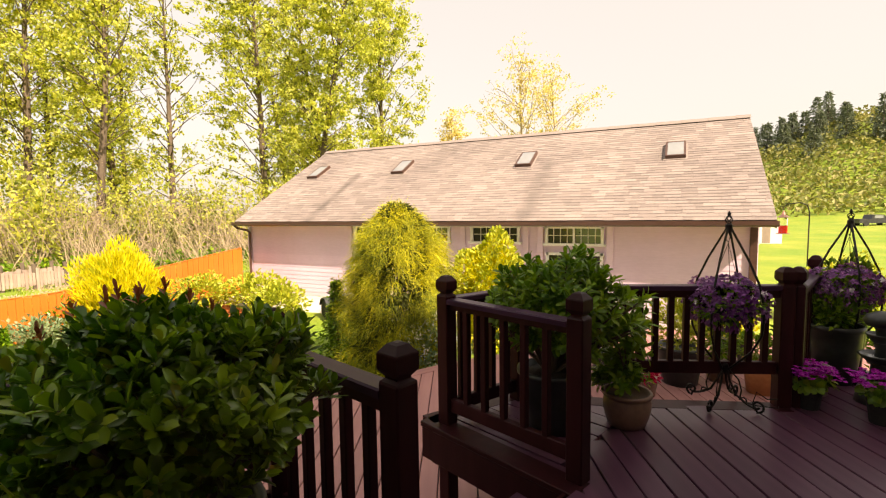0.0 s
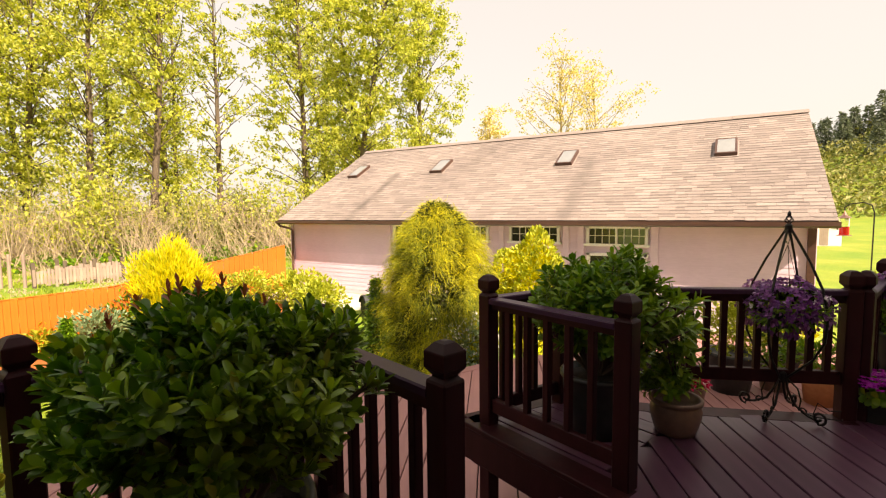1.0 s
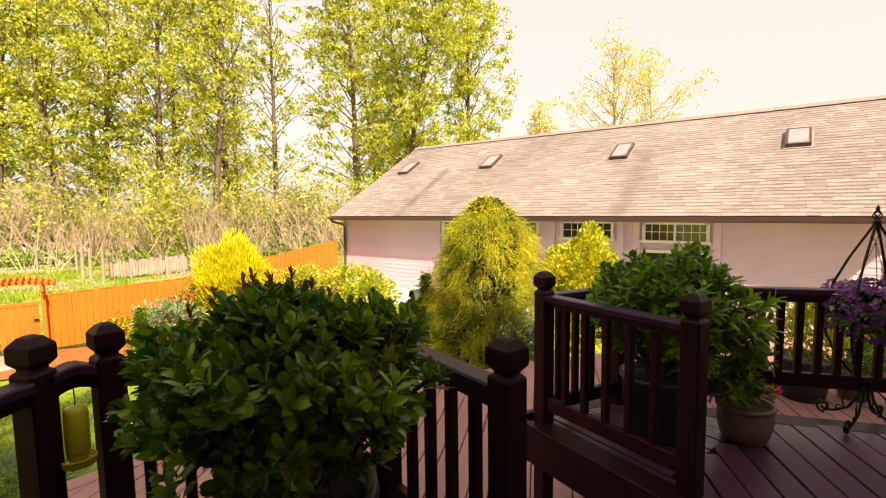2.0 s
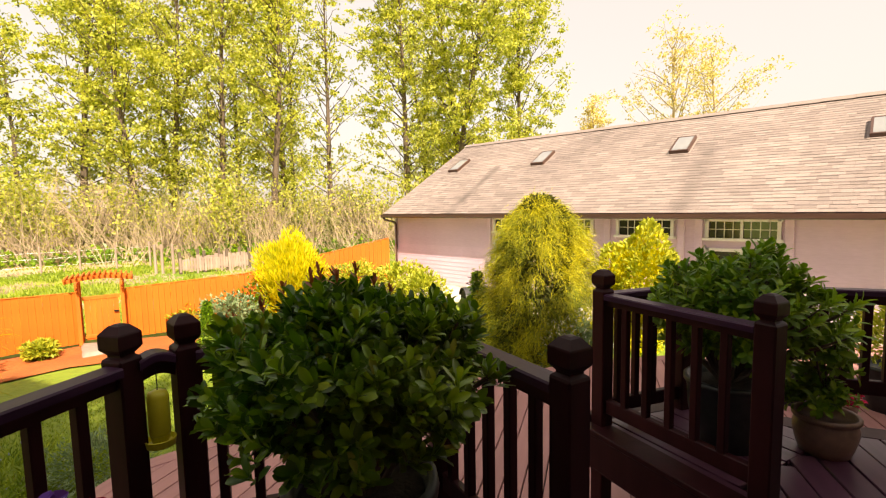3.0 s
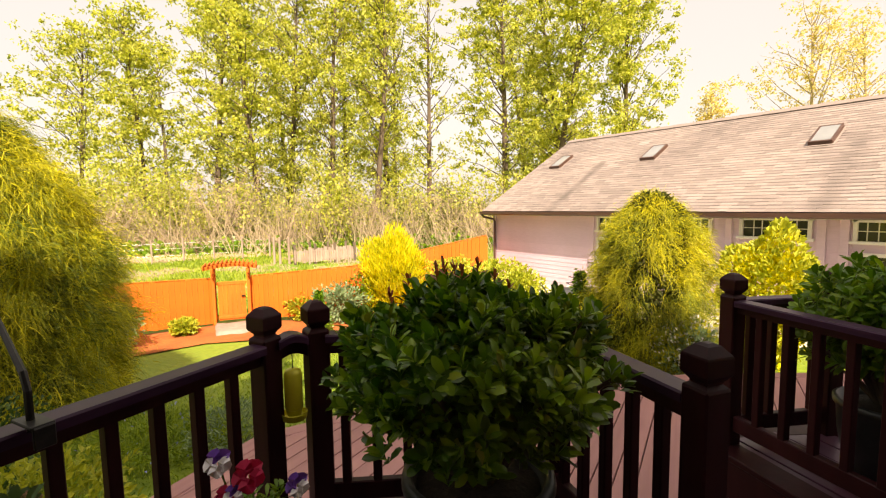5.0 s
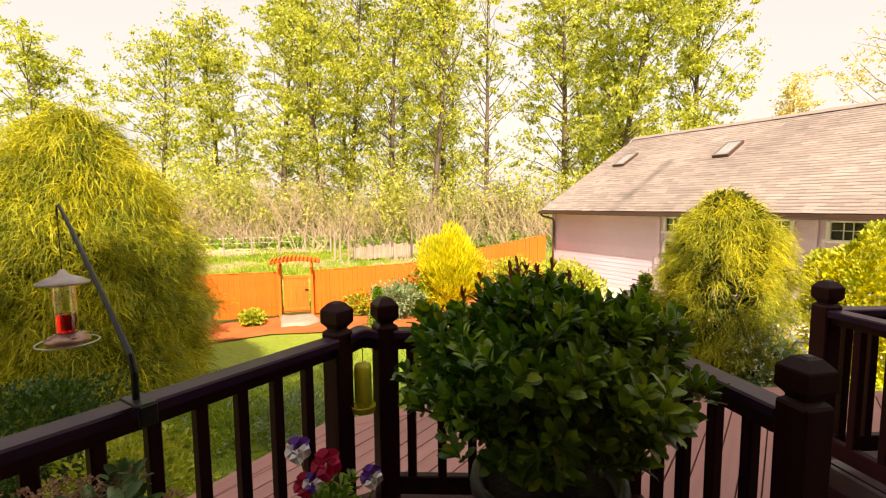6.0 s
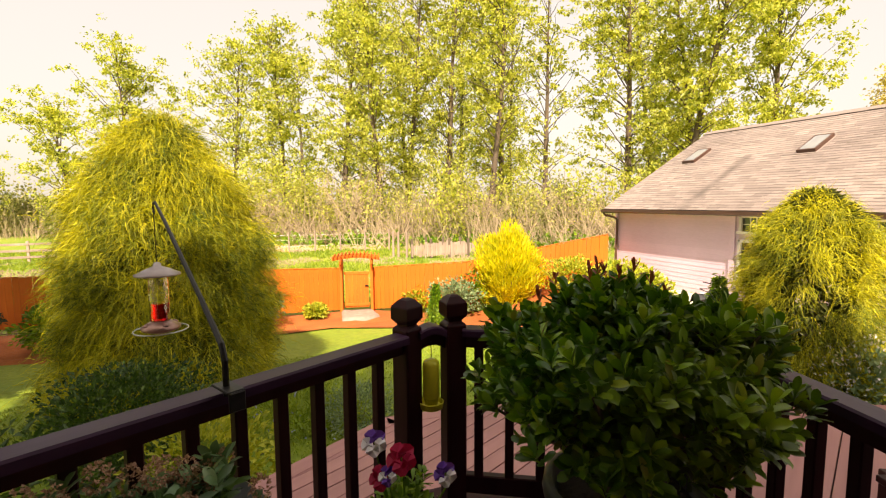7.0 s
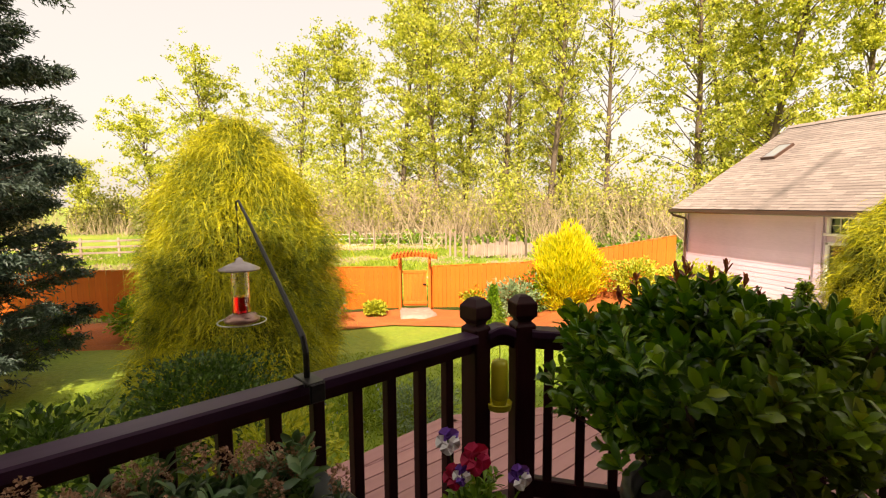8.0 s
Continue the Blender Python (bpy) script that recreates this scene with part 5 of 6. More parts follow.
def tall_rhodo():
    rng = np.random.default_rng(81)
    t = thing("potted_rhododendron", "green leggy rhododendron in a dark teal pot", "potted plant", pose(-0.77, 2.72, 0))
    pot_mesh([(0.13, 0), (0.15, 0.0), (0.19, 0.2), (0.20, 0.33), (0.215, 0.345), (0.215, 0.37), (0.195, 0.375), (0.18, 0.34), (0.0, 0.33)], DARKPOT, t)
    part("soil", turned([(0.0, 0.325), (0.18, 0.33), (0.15, 0.35), (0.0, 0.355)], 20), SOIL, t)
    n = 480
    d = unit(rng.normal(size=(n, 3)))
    k = 0.35 + 0.65 * rng.random(n) ** 0.6
    c = d * np.array([0.44, 0.33, 0.29]) * k[:, None] * (1 + 0.15 * np.sin(d[:, :1] * 7)) + np.array([0.05, 0.05, 0.74])
    g = bmesh.new()
    for i in range(0, n, 5):
        q = Vector(c[i])
        tube(g, [(q.x * 0.1, q.y * 0.1, 0.34), (q.x * 0.5, q.y * 0.5, 0.3 + (q.z - 0.3) * 0.6), q], [0.012, 0.009, 0.004], 5)
    part("stem", g, BARK, t)
    whorled("foliage", t, rng, c, d + np.array([0, 0, 0.9]), 8, 0.075, 0.030, RHODO, 0.2, 0.8)
    return t


tall_rhodo()


def clay_pot_plant():
    rng = np.random.default_rng(82)
    t = thing("potted_evergreen", "low green plant in a rounded tan clay pot", "potted plant", pose(-0.36, 2.95, 0))
    pot_mesh([(0.10, 0), (0.11, 0.0), (0.125, 0.04), (0.14, 0.10), (0.143, 0.14), (0.136, 0.172), (0.132, 0.18), (0.148, 0.187), (0.15, 0.203), (0.142, 0.212), (0.127, 0.206), (0.122, 0.188), (0, 0.184)], CLAYPOT, t)
    n = 70
    d = unit(rng.normal(size=(n, 3)))
    d[:, 2] = np.abs(d[:, 2])
    c = d * np.array([0.16, 0.15, 0.12]) * (0.4 + 0.6 * rng.random((n, 1))) + np.array([-0.04, 0, 0.25])
    whorled("foliage", t, rng, c, d + np.array([0, 0, 0.6]), 7, 0.06, 0.028, RHODO, 0.2)
    n = 46
    d = unit(rng.normal(size=(n, 3)))
    c = d * np.array([0.17, 0.16, 0.2]) * (0.4 + 0.6 * rng.random((n, 1))) + np.array([-0.04, 0.06, 0.55])
    g = bmesh.new()
    for i in range(0, n, 4):
        q = Vector(c[i])
        tube(g, [(0, 0.02, 0.26), (q.x * 0.5, q.y * 0.5, 0.42), q], [0.007, 0.005, 0.003], 5)
    part("stem", g, BARK, t)
    whorled("upper_foliage", t, rng, c, d + np.array([0, 0, 0.4]), 7, 0.075, 0.033, RHODO, 0.25)
    return t


clay_pot_plant()


def flower_mass(t, rng, centre, r, n, mat, leafmat, petal=0.022, name="blossom"):
    p, d = ball_points(rng, n, r, 0.8)
    p = p + np.array(centre)
    at = np.repeat(p, 5, 0)
    ang = np.tile(np.arange(5) * 2 * math.pi / 5, n)
    dd = np.repeat(unit(d + np.array([0, -0.2, 0.4])), 5, 0)
    a = unit(np.cross(dd, rng.normal(size=dd.shape)[np.repeat(np.arange(n) * 5, 5)]))
    b = np.cross(dd, a)
    way = a * np.cos(ang)[:, None] + b * np.sin(ang)[:, None] + dd * 0.25
    leaves(name, at, way, petal, petal * 0.95, mat, t, rng, 0.1, 0.1)
    p, d = ball_points(rng, n * 2, [v * 0.9 for v in r], 0.4)
    leaves("foliage", p + np.array(centre) - np.array([0, 0, r[2] * 0.25]), d + rng.normal(size=d.shape) * 0.5, 0.045, 0.025, leafmat, t, rng)


def scroll(c, r, a0, turns, plane, n=14):
    """A spiral in the upright plane that holds 'plane', from its outside inwards."""
    pts = []
    for i in range(n + 1):
        q = i / n
        rr = r * (1 - 0.75 * q)
        a = a0 + turns * 2 * math.pi * q
        pts.append(Vector(c) + plane * rr * math.cos(a) + Vector((0, 0, 1)) * rr * math.sin(a))
    return pts


def basket_stand(x, y, turn, seed, label):
    """A wrought iron stand: four bowed ribs meeting at a finial, scrolled feet, and a hanging flower basket."""
    t = thing("basket_stand", label, "plant stand", pose(x, y, 0, 0, 0, turn), "wrought iron basket stands")
    for i in range(4):
        a = math.pi / 4 + i * math.pi / 2
        e = Vector((math.cos(a), math.sin(a), 0))
        rib = [e * r + Vector((0, 0, z)) for r, z in ((0.012, 1.20), (0.05, 1.13), (0.12, 1.0), (0.19, 0.84), (0.225, 0.68), (0.215, 0.52), (0.16, 0.40), (0.08, 0.31), (0.025, 0.25))]
        b = bmesh.new()
        tube(b, rib, 0.0075, 6)
        part("rib", b, IRON, t)
        b = bmesh.new()
        foot = [e * r + Vector((0, 0, z)) for r, z in ((0.02, 0.27), (0.035, 0.18), (0.08, 0.09), (0.15, 0.045), (0.20, 0.03))]
        foot += scroll(e * 0.205 + Vector((0, 0, 0.052)), 0.042, -math.pi / 2, 1.2, e)
        tube(b, foot, 0.008, 6)
        part("foot", b, IRON, t)
        b = bmesh.new()
        tube(b, [e * 0.02 + Vector((0, 0, 0.26)), e * 0.09 + Vector((0, 0, 0.2)), e * 0.11 + Vector((0, 0, 0.13)), e * 0.1 + Vector((0, 0, 0.07))] + scroll(e * 0.125 + Vector((0, 0, 0.065)), 0.026, math.pi, -1.0, e, 8), 0.005, 5)
        part("brace", b, IRON, t)
    part("hub", turned([(0.018, 0.22), (0.028, 0.235), (0.028, 0.28), (0.018, 0.295)], 12), IRON, t)
    part("collar", turned([(0.014, 1.17), (0.022, 1.18), (0.022, 1.22), (0.014, 1.23)], 12), IRON, t)
    b = bmesh.new()
    for i in range(4):
        a = i * math.pi / 2
        tube(b, [(math.cos(a + q * 3) * 0.022 * math.sin(math.pi * q), math.sin(a + q * 3) * 0.022 * math.sin(math.pi * q), 1.225 + 0.06 * q) for q in [j / 8 for j in range(9)]], 0.004, 5)
    part("finial", b, IRON, t)
    part("finial_tip", turned([(0.006, 1.28), (0.012, 1.29), (0.008, 1.30), (0.002, 1.312)], 10), IRON, t)
    h = thing("hanging_basket", "hanging basket of purple and lilac petunias", "flower basket", pose(x, y, 0, 0, 0, turn), "petunia baskets")
    rng = np.random.default_rng(seed)
    part("bowl", turned([(0.0, 0.57), (0.07, 0.575), (0.115, 0.62), (0.135, 0.68), (0.14, 0.685), (0.13, 0.69), (0.11, 0.66), (0.0, 0.64)], 20), DARKPOT, h)
    for i in range(3):
        a = i * 2.1 + 0.3
        b = bmesh.new()
        tube(b, [(0.13 * math.cos(a), 0.13 * math.sin(a), 0.69), (0, 0, 1.10)], 0.002, 4)
        part("chain", b, IRON, h)
    b = bmesh.new()
    tube(b, [(0, 0, 1.17), (0.012, 0, 1.14), (0.0, 0, 1.105), (-0.012, 0, 1.12)], 0.004, 5)
    part("hook", b, IRON, h)
    flower_mass(h, rng, (0, 0, 0.74), (0.24, 0.24, 0.15), 330, PURPLE, RHODO, 0.027)
    flower_mass(h, rng, (0, 0, 0.75), (0.23, 0.23, 0.15), 26, WHITEP, RHODO, 0.02, "pale_blossom")
    p, d = ball_points(rng, 380, (0.21, 0.21, 0.12), 0.9)
    leaves("trailing_growth", p + np.array([0, 0, 0.66]), d * 0.5 + np.array([0, 0, -1]), 0.035, 0.024, PURPLE, h, rng)
    return t


basket_stand(0.20, 3.52, 20, 91, "black wrought iron basket stand with scrolled feet on the deck")
basket_stand(1.075, 4.50, 50, 92, "black wrought iron basket stand among pots by the railing")


def cineraria(x, y, s, seed):
    t = thing("potted_cineraria", "magenta daisy-flowered plant in a black pot", "potted plant", pose(x, y, 0), "magenta pot plants")
    rng = np.random.default_rng(seed)
    part("pot", turned([(0.055, 0), (0.062, 0.0), (0.08, 0.13), (0.085, 0.14), (0.075, 0.14), (0.0, 0.125)], 18), RUBBER, t)
    n = 36
    d = unit(rng.normal(size=(n, 3)))
    d[:, 2] = np.abs(d[:, 2]) * 0.5
    c = d * 0.09 + np.array([0, 0, 0.17])
    whorled("foliage", t, rng, c, d + np.array([0, 0, 0.3]), 5, 0.06, 0.045, RHODO, 0.3)
    p, d = ball_points(rng, 120, (0.16 * s, 0.16 * s, 0.08), 0.5)
    p[:, 2] = np.abs(p[:, 2]) + 0.24
    at = np.repeat(p, 8, 0)
    an = np.tile(np.arange(8) * math.pi / 4, len(p))
    way = np.stack([np.cos(an), np.sin(an), 0.15 + 0 * an], 1) + rng.normal(size=at.shape) * 0.1
    leaves("blossom", at, way, 0.026, 0.014, MAGENTA, t, rng, 0.05, 0.1)
    return t


cineraria(0.70, 3.70, 1.15, 93)
cineraria(1.05, 3.60, 1.15, 94)


def stone_pot(x, y, r, h, label, mat, seed, z=0.0, top=None):
    t = thing("planter", label, "planter", pose(x, y, z))
    part("pot", turned([(r * 0.7, 0), (r * 0.75, 0), (r * 0.95, h * 0.7), (r * 0.97, h * 0.9), (r * 1.05, h * 0.92), (r * 1.05, h), (r * 0.93, h), (r * 0.9, h * 0.88), (0, h * 0.87)], 22), mat, t, "", True)
    if top:
        rng = np.random.default_rng(seed)
        n = top[1]
        p, d = ball_points(rng, n, top[0], 0.35)
        p[:, 2] += h + top[0][2] * 0.75
        leaves("foliage", p, d + rng.normal(size=d.shape) * 0.5 + np.array([0, 0, 0.6]), top[3], top[3] * 0.5, top[2], t, rng)
    return t


stone_pot(0.99, 4.38, 0.17, 0.44, "tall dark tapered planter under the petunia basket", DARKPOT, 95, 0.0, ((0.2, 0.2, 0.14), 420, LAUREL, 0.06))
stone_pot(1.14, 4.70, 0.13, 0.5, "dark planter of leafy evergreens by the railing", DARKPOT, 96, 0.0, ((0.2, 0.2, 0.24), 620, LAUREL, 0.07))
stone_pot(0.86, 4.50, 0.10, 0.32, "dark pot of leafy evergreens by the railing", DARKPOT, 103, 0.0, ((0.16, 0.16, 0.26), 460, LAUREL, 0.07))


def tiered_fountain(x, y):
    """A dark tiered garden fountain: basins on a stem under a round cap."""
    t = thing("tiered_fountain", "small dark tiered garden fountain with pale rimmed basins", "fountain", pose(x, y, 0))
    part("base", turned([(0.12, 0.0), (0.13, 0.0), (0.12, 0.06), (0.06, 0.10), (0.05, 0.26), (0.07, 0.28)], 24), DARKPOT, t, "", True)
    for z, r in ((0.28, 0.12), (0.42, 0.085)):
        part("basin", turned([(0.04, z - 0.01), (r * 0.6, z), (r, z + 0.045), (r, z + 0.055), (r * 0.9, z + 0.05), (r * 0.5, z + 0.02), (0.0, z + 0.018)], 26), DARKPOT, t, "", True)
        part("water", turned([(0.0, z + 0.034), (r * 0.72, z + 0.034), (r * 0.72, z + 0.038), (0.0, z + 0.038)], 24), SKYPANE, t, "still pale water")
    part("column", turned([(0.035, 0.29), (0.03, 0.36), (0.045, 0.42), (0.03, 0.45), (0.035, 0.5), (0.05, 0.52)], 18), DARKPOT, t, "", True)
    part("cap", turned([(0.03, 0.51), (0.085, 0.53), (0.105, 0.565), (0.085, 0.60), (0.03, 0.625), (0.0, 0.63)], 24), DARKPOT, t, "", True)
    return t


tiered_fountain(1.14, 3.98)
stone_pot(0.80, 4.02, 0.10, 0.2, "low pale stone dish among the flower pots", STONE, 104)
stone_pot(0.71, 5.67, 0.17, 0.34, "orange terracotta pot with a leafy plant on the lower deck", ORANGEPOT, 97, -0.6, ((0.2, 0.2, 0.16), 260, RHODO, 0.07))
stone_pot(-0.05, 5.64, 0.24, 0.42, "galvanised grey tub with a twiggy shrub on the lower deck", DARKPOT, 98, -0.6, ((0.34, 0.3, 0.34), 700, LIMELEAF, 0.07))
stone_pot(-0.35, 5.1, 0.1, 0.16, "small pot with a crimson bloom on the lower deck", CLAYPOT, 99, -0.6, ((0.12, 0.12, 0.1), 200, CRIMSON, 0.06))
stone_pot(0.35, 5.9, 0.16, 0.28, "brown pot with a green shrub on the lower deck", CLAYPOT, 101, -0.6, ((0.26, 0.24, 0.24), 420, RHODO, 0.07))
stone_pot(-0.75, 5.3, 0.2, 0.34, "grey pot with a white-flowered shrub on the lower deck", DARKPOT, 102, -0.6, ((0.3, 0.28, 0.34), 520, GREYLEAF, 0.06))

stone_pot(1.25, 5.75, 0.2, 0.36, "dark planter with a bushy green shrub on the lower deck", DARKPOT, 105, -0.6, ((0.42, 0.36, 0.36), 900, RHODO, 0.08))
stone_pot(0.52, 6.6, 0.2, 0.34, "dark planter with golden flowers on the lower deck", DARKPOT, 106, -0.6, ((0.28, 0.26, 0.24), 500, YELLOWLEAF, 0.06))


def wire_basket():
    t = thing("wire_rack", "small black wire rack on the deck beside the railing", "rack", pose(0.42, 3.60, 0))
    b = bmesh.new()
    tube(b, [(-0.1, 0, 0.01), (-0.02, -0.04, 0.01), (0.1, -0.03, 0.01), (0.11, 0.03, 0.01)], 0.004, 5)
    part("base_wire", b, IRON, t)
    b = bmesh.new()
    tube(b, [(-0.04, 0, 0.01), (-0.02, 0, 0.09), (0.04, 0, 0.05), (0.1, 0, 0.06)], 0.004, 5)
    part("hoop", b, IRON, t)


wire_basket()


def skimmia_planter():
    rng = np.random.default_rng(111)
    d = Vector((PB[0] - PL[0], PB[1] - PL[1], 0)).normalized()
    a = math.degrees(math.atan2(d.y, d.x))
    t = thing("skimmia_planter", "long dark trough of skimmia with dusty pink flower heads", "planter", pose(-1.495, -0.635, 0, 0, 0, a))
    b = bmesh.new()
    box(b, (0, 0, 0.27), (0.72, 0.2, 0.54), 0, 0.015)
    part("trough", b, DARKPOT, t)
    n = 90
    c = np.stack([rng.uniform(-0.36, 0.32, n), rng.uniform(-0.11, 0.10, n), rng.uniform(0.58, 0.69, n)], 1)
    c[:, 2] += -0.10 * (c[:, 0] + 0.05)
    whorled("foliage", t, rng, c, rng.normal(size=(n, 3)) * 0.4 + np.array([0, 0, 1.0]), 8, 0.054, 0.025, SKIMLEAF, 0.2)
    # Same rosettes lower down, in dark leaf to paint the shade beneath.
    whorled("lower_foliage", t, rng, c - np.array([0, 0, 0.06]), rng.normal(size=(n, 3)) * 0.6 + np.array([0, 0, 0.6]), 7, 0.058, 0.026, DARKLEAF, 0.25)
    for i in range(22):
        q = c[i] + np.array([0, 0, 0.055 + 0.03 * rng.random()])
        m = 130
        e = unit(rng.normal(size=(m, 3)))
        p = e * np.array([0.026, 0.026, 0.038]) * (0.6 + 0.4 * rng.random((m, 1))) + q
        leaves("flower_head", p, e + rng.normal(size=e.shape) * 0.4, 0.009, 0.009, DUSTY, t, rng, 0.3)
    return t


skimmia_planter()


def pansy_pot():
    rng = np.random.default_rng(112)
    t = thing("potted_pansies", "pot of violet, white and crimson pansies by the railing", "potted plant", pose(-1.63, 0.09, 0))
    part("pot", turned([(0.08, 0), (0.09, 0), (0.12, 0.25), (0.13, 0.27), (0.13, 0.3), (0.115, 0.3), (0.0, 0.28)], 22), DARKPOT, t, "", True)
    n = 60
    d = unit(rng.normal(size=(n, 3)))
    d[:, 2] = np.abs(d[:, 2])
    c = d * np.array([0.12, 0.12, 0.15]) * (0.4 + 0.6 * rng.random((n, 1))) + np.array([0, 0, 0.35])
    whorled("foliage", t, rng, c, d + np.array([0, 0, 0.7]), 7, 0.045, 0.018, RHODO, 0.2)
    face = Vector((0.85, -0.42, 0.3)).normalized()
    side = Vector((0.44, 0.9, 0)).normalized()
    up = face.cross(side) * -1
    if up.z < 0:
        up = -up

    def bloom(px, pz, size, kinds, out=0.1):
        """One flower of five rounded petals that faces the viewer."""
        c0 = side * px + Vector((0, 0, pz)) + face * out
        for k, (ang, mat) in enumerate(zip((60, 120, 190, -10, 270), kinds)):
            u = (side * math.cos(radians(ang)) + up * math.sin(radians(ang)))
            v = face.cross(u)
            b = bmesh.new()
            m = 9
            rim = []
            for j in range(m):
                q = math.pi * 2 * j / m
                rim.append(b.verts.new(c0 + u * size * (0.55 + 0.5 * math.cos(q)) + v * size * 0.55 * math.sin(q) + face * (0.012 * math.sin(q * 3) + 0.004 * k)))
            mid = b.verts.new(c0 + u * size * 0.45 + face * (0.006 + 0.004 * k))
            for j in range(m):
                b.faces.new((mid, rim[j], rim[(j + 1) % m]))
            part("petal", b, mat, t)
        b = bmesh.new()
        tube(b, [c0, c0 - face * 0.03 - Vector((0, 0, 0.05)), Vector((c0.x * 0.4, c0.y * 0.4, 0.36))], 0.003, 5)
        part("stalk", b, RHODO, t)

    bloom(-0.075, 0.625, 0.036, (VIOLET, VIOLET, WHITEP, WHITEP, WHITEP))
    bloom(0.005, 0.585, 0.042, (CRIMSON,) * 5, 0.12)
    bloom(-0.055, 0.525, 0.034, (CRIMSON,) * 5, 0.11)
    bloom(-0.03, 0.54, 0.026, (VIOLET, VIOLET, WHITEP, WHITEP, VIOLET), 0.14)
    bloom(0.125, 0.54, 0.032, (VIOLET, VIOLET, VIOLET, WHITEP, WHITEP))
    return t


pansy_pot()


def nectar_feeder():
    """The crook clamped to the rail and the glass feeder that hangs from it."""
    p = thing("feeder_crook", "dark iron crook clamped to the deck rail", "bracket", pose(0, 0, 0))
    top = Vector((-2.655, -0.70, 1.335))
    b = bmesh.new()
    tube(b, [(-1.72, -0.40, 0.80), (-1.72, -0.40, 0.9), (-1.74, -0.407, 0.94), (-1.95, -0.473, 1.04), (-2.175, -0.545, 1.143), (-2.44, -0.63, 1.265), (-2.61, -0.685, 1.338), top, (-2.67, -0.705, 1.315), (-2.655, -0.70, 1.295)], [0.009, 0.009, 0.009, 0.008, 0.008, 0.007, 0.006, 0.005, 0.005, 0.004], 8)
    part("rod", b, IRON, p)
    c = part("clamp", block((0, 0, 0), (0.05, 0.10, 0.008), 0, 0.002), IRON, p)
    c.matrix_basis = pose(-1.715, -0.395, 0.825, 0, 0, 117)
    c = part("clamp_plate", block((0, 0, 0), (0.045, 0.012, 0.055), 0, 0.003), IRON, p)
    c.matrix_basis = pose(-1.672, -0.372, 0.798, 0, 0, 117)
    f = thing("nectar_feeder", "hanging glass nectar feeder with red syrup and bronze roof", "bird feeder", pose(-2.65, -0.70, 0.79))
    part("base", turned([(0.0, -0.02), (0.03, -0.015), (0.075, 0.0), (0.078, 0.012), (0.05, 0.03), (0.036, 0.04), (0.0, 0.04)], 24), COPPER, f, "", True)
    for i in range(4):
        a = i * math.pi / 2 + 0.5
        part("feeding_port", turned([(0.012, 0), (0.016, 0.006), (0.005, 0.014)], 10, None, (0.055 * math.cos(a), 0.055 * math.sin(a), 0.018)), COPPER, f)
    b = bmesh.new()
    tube(b, [(0.105 * math.cos(a), 0.105 * math.sin(a), -0.002) for a in [i * 2 * math.pi / 24 for i in range(25)]], 0.003, 5)
    part("perch_ring", b, STEEL, f)
    part("syrup", turned([(0.0, 0.042), (0.036, 0.042), (0.036, 0.115), (0.0, 0.115)], 20), GLASSRED, f, "red syrup")
    part("tube", turned([(0.0385, 0.04), (0.0385, 0.235), (0.0375, 0.235), (0.0375, 0.04)], 20), GLASS, f, "clear glass tube").visible_shadow = False
    part("roof", turned([(0.0, 0.232), (0.088, 0.236), (0.09, 0.242), (0.05, 0.262), (0.018, 0.275), (0.012, 0.29), (0.0, 0.295)], 28), PEWTER, f, "dull pewter roof", True)
    b = bmesh.new()
    tube(b, [(0, 0, 0.29), (0, 0.0, 0.505)], 0.0018, 4)
    part("hanger", b, IRON, f)


nectar_feeder()


def seed_feeder():
    """A small yellow-green plastic bottle feeder that hangs under the bowed rail."""
    t = thing("seed_feeder", "yellow-green plastic feeder hanging under the bowed deck rail", "bird feeder", pose(-2.12, 0.355, 0.465))
    part("cylinder", turned([(0.033, 0.045), (0.036, 0.055), (0.036, 0.19), (0.031, 0.205), (0.016, 0.213), (0.0, 0.214)], 24), YELLOWP, t, "", True)
    part("tray", turned([(0.03, 0.0), (0.048, 0.004), (0.053, 0.03), (0.049, 0.032), (0.044, 0.014), (0.0, 0.012)], 24), YELLOWP, t)
    part("neck", turned([(0.026, 0.012), (0.03, 0.03), (0.034, 0.046)], 20), YELLOWP, t)
    b = bmesh.new()
    tube(b, [(0, 0, 0.212), (0.004, 0, 0.235), (0, 0, 0.29)], 0.002, 5)
    part("hanger", b, IRON, t)


seed_feeder()


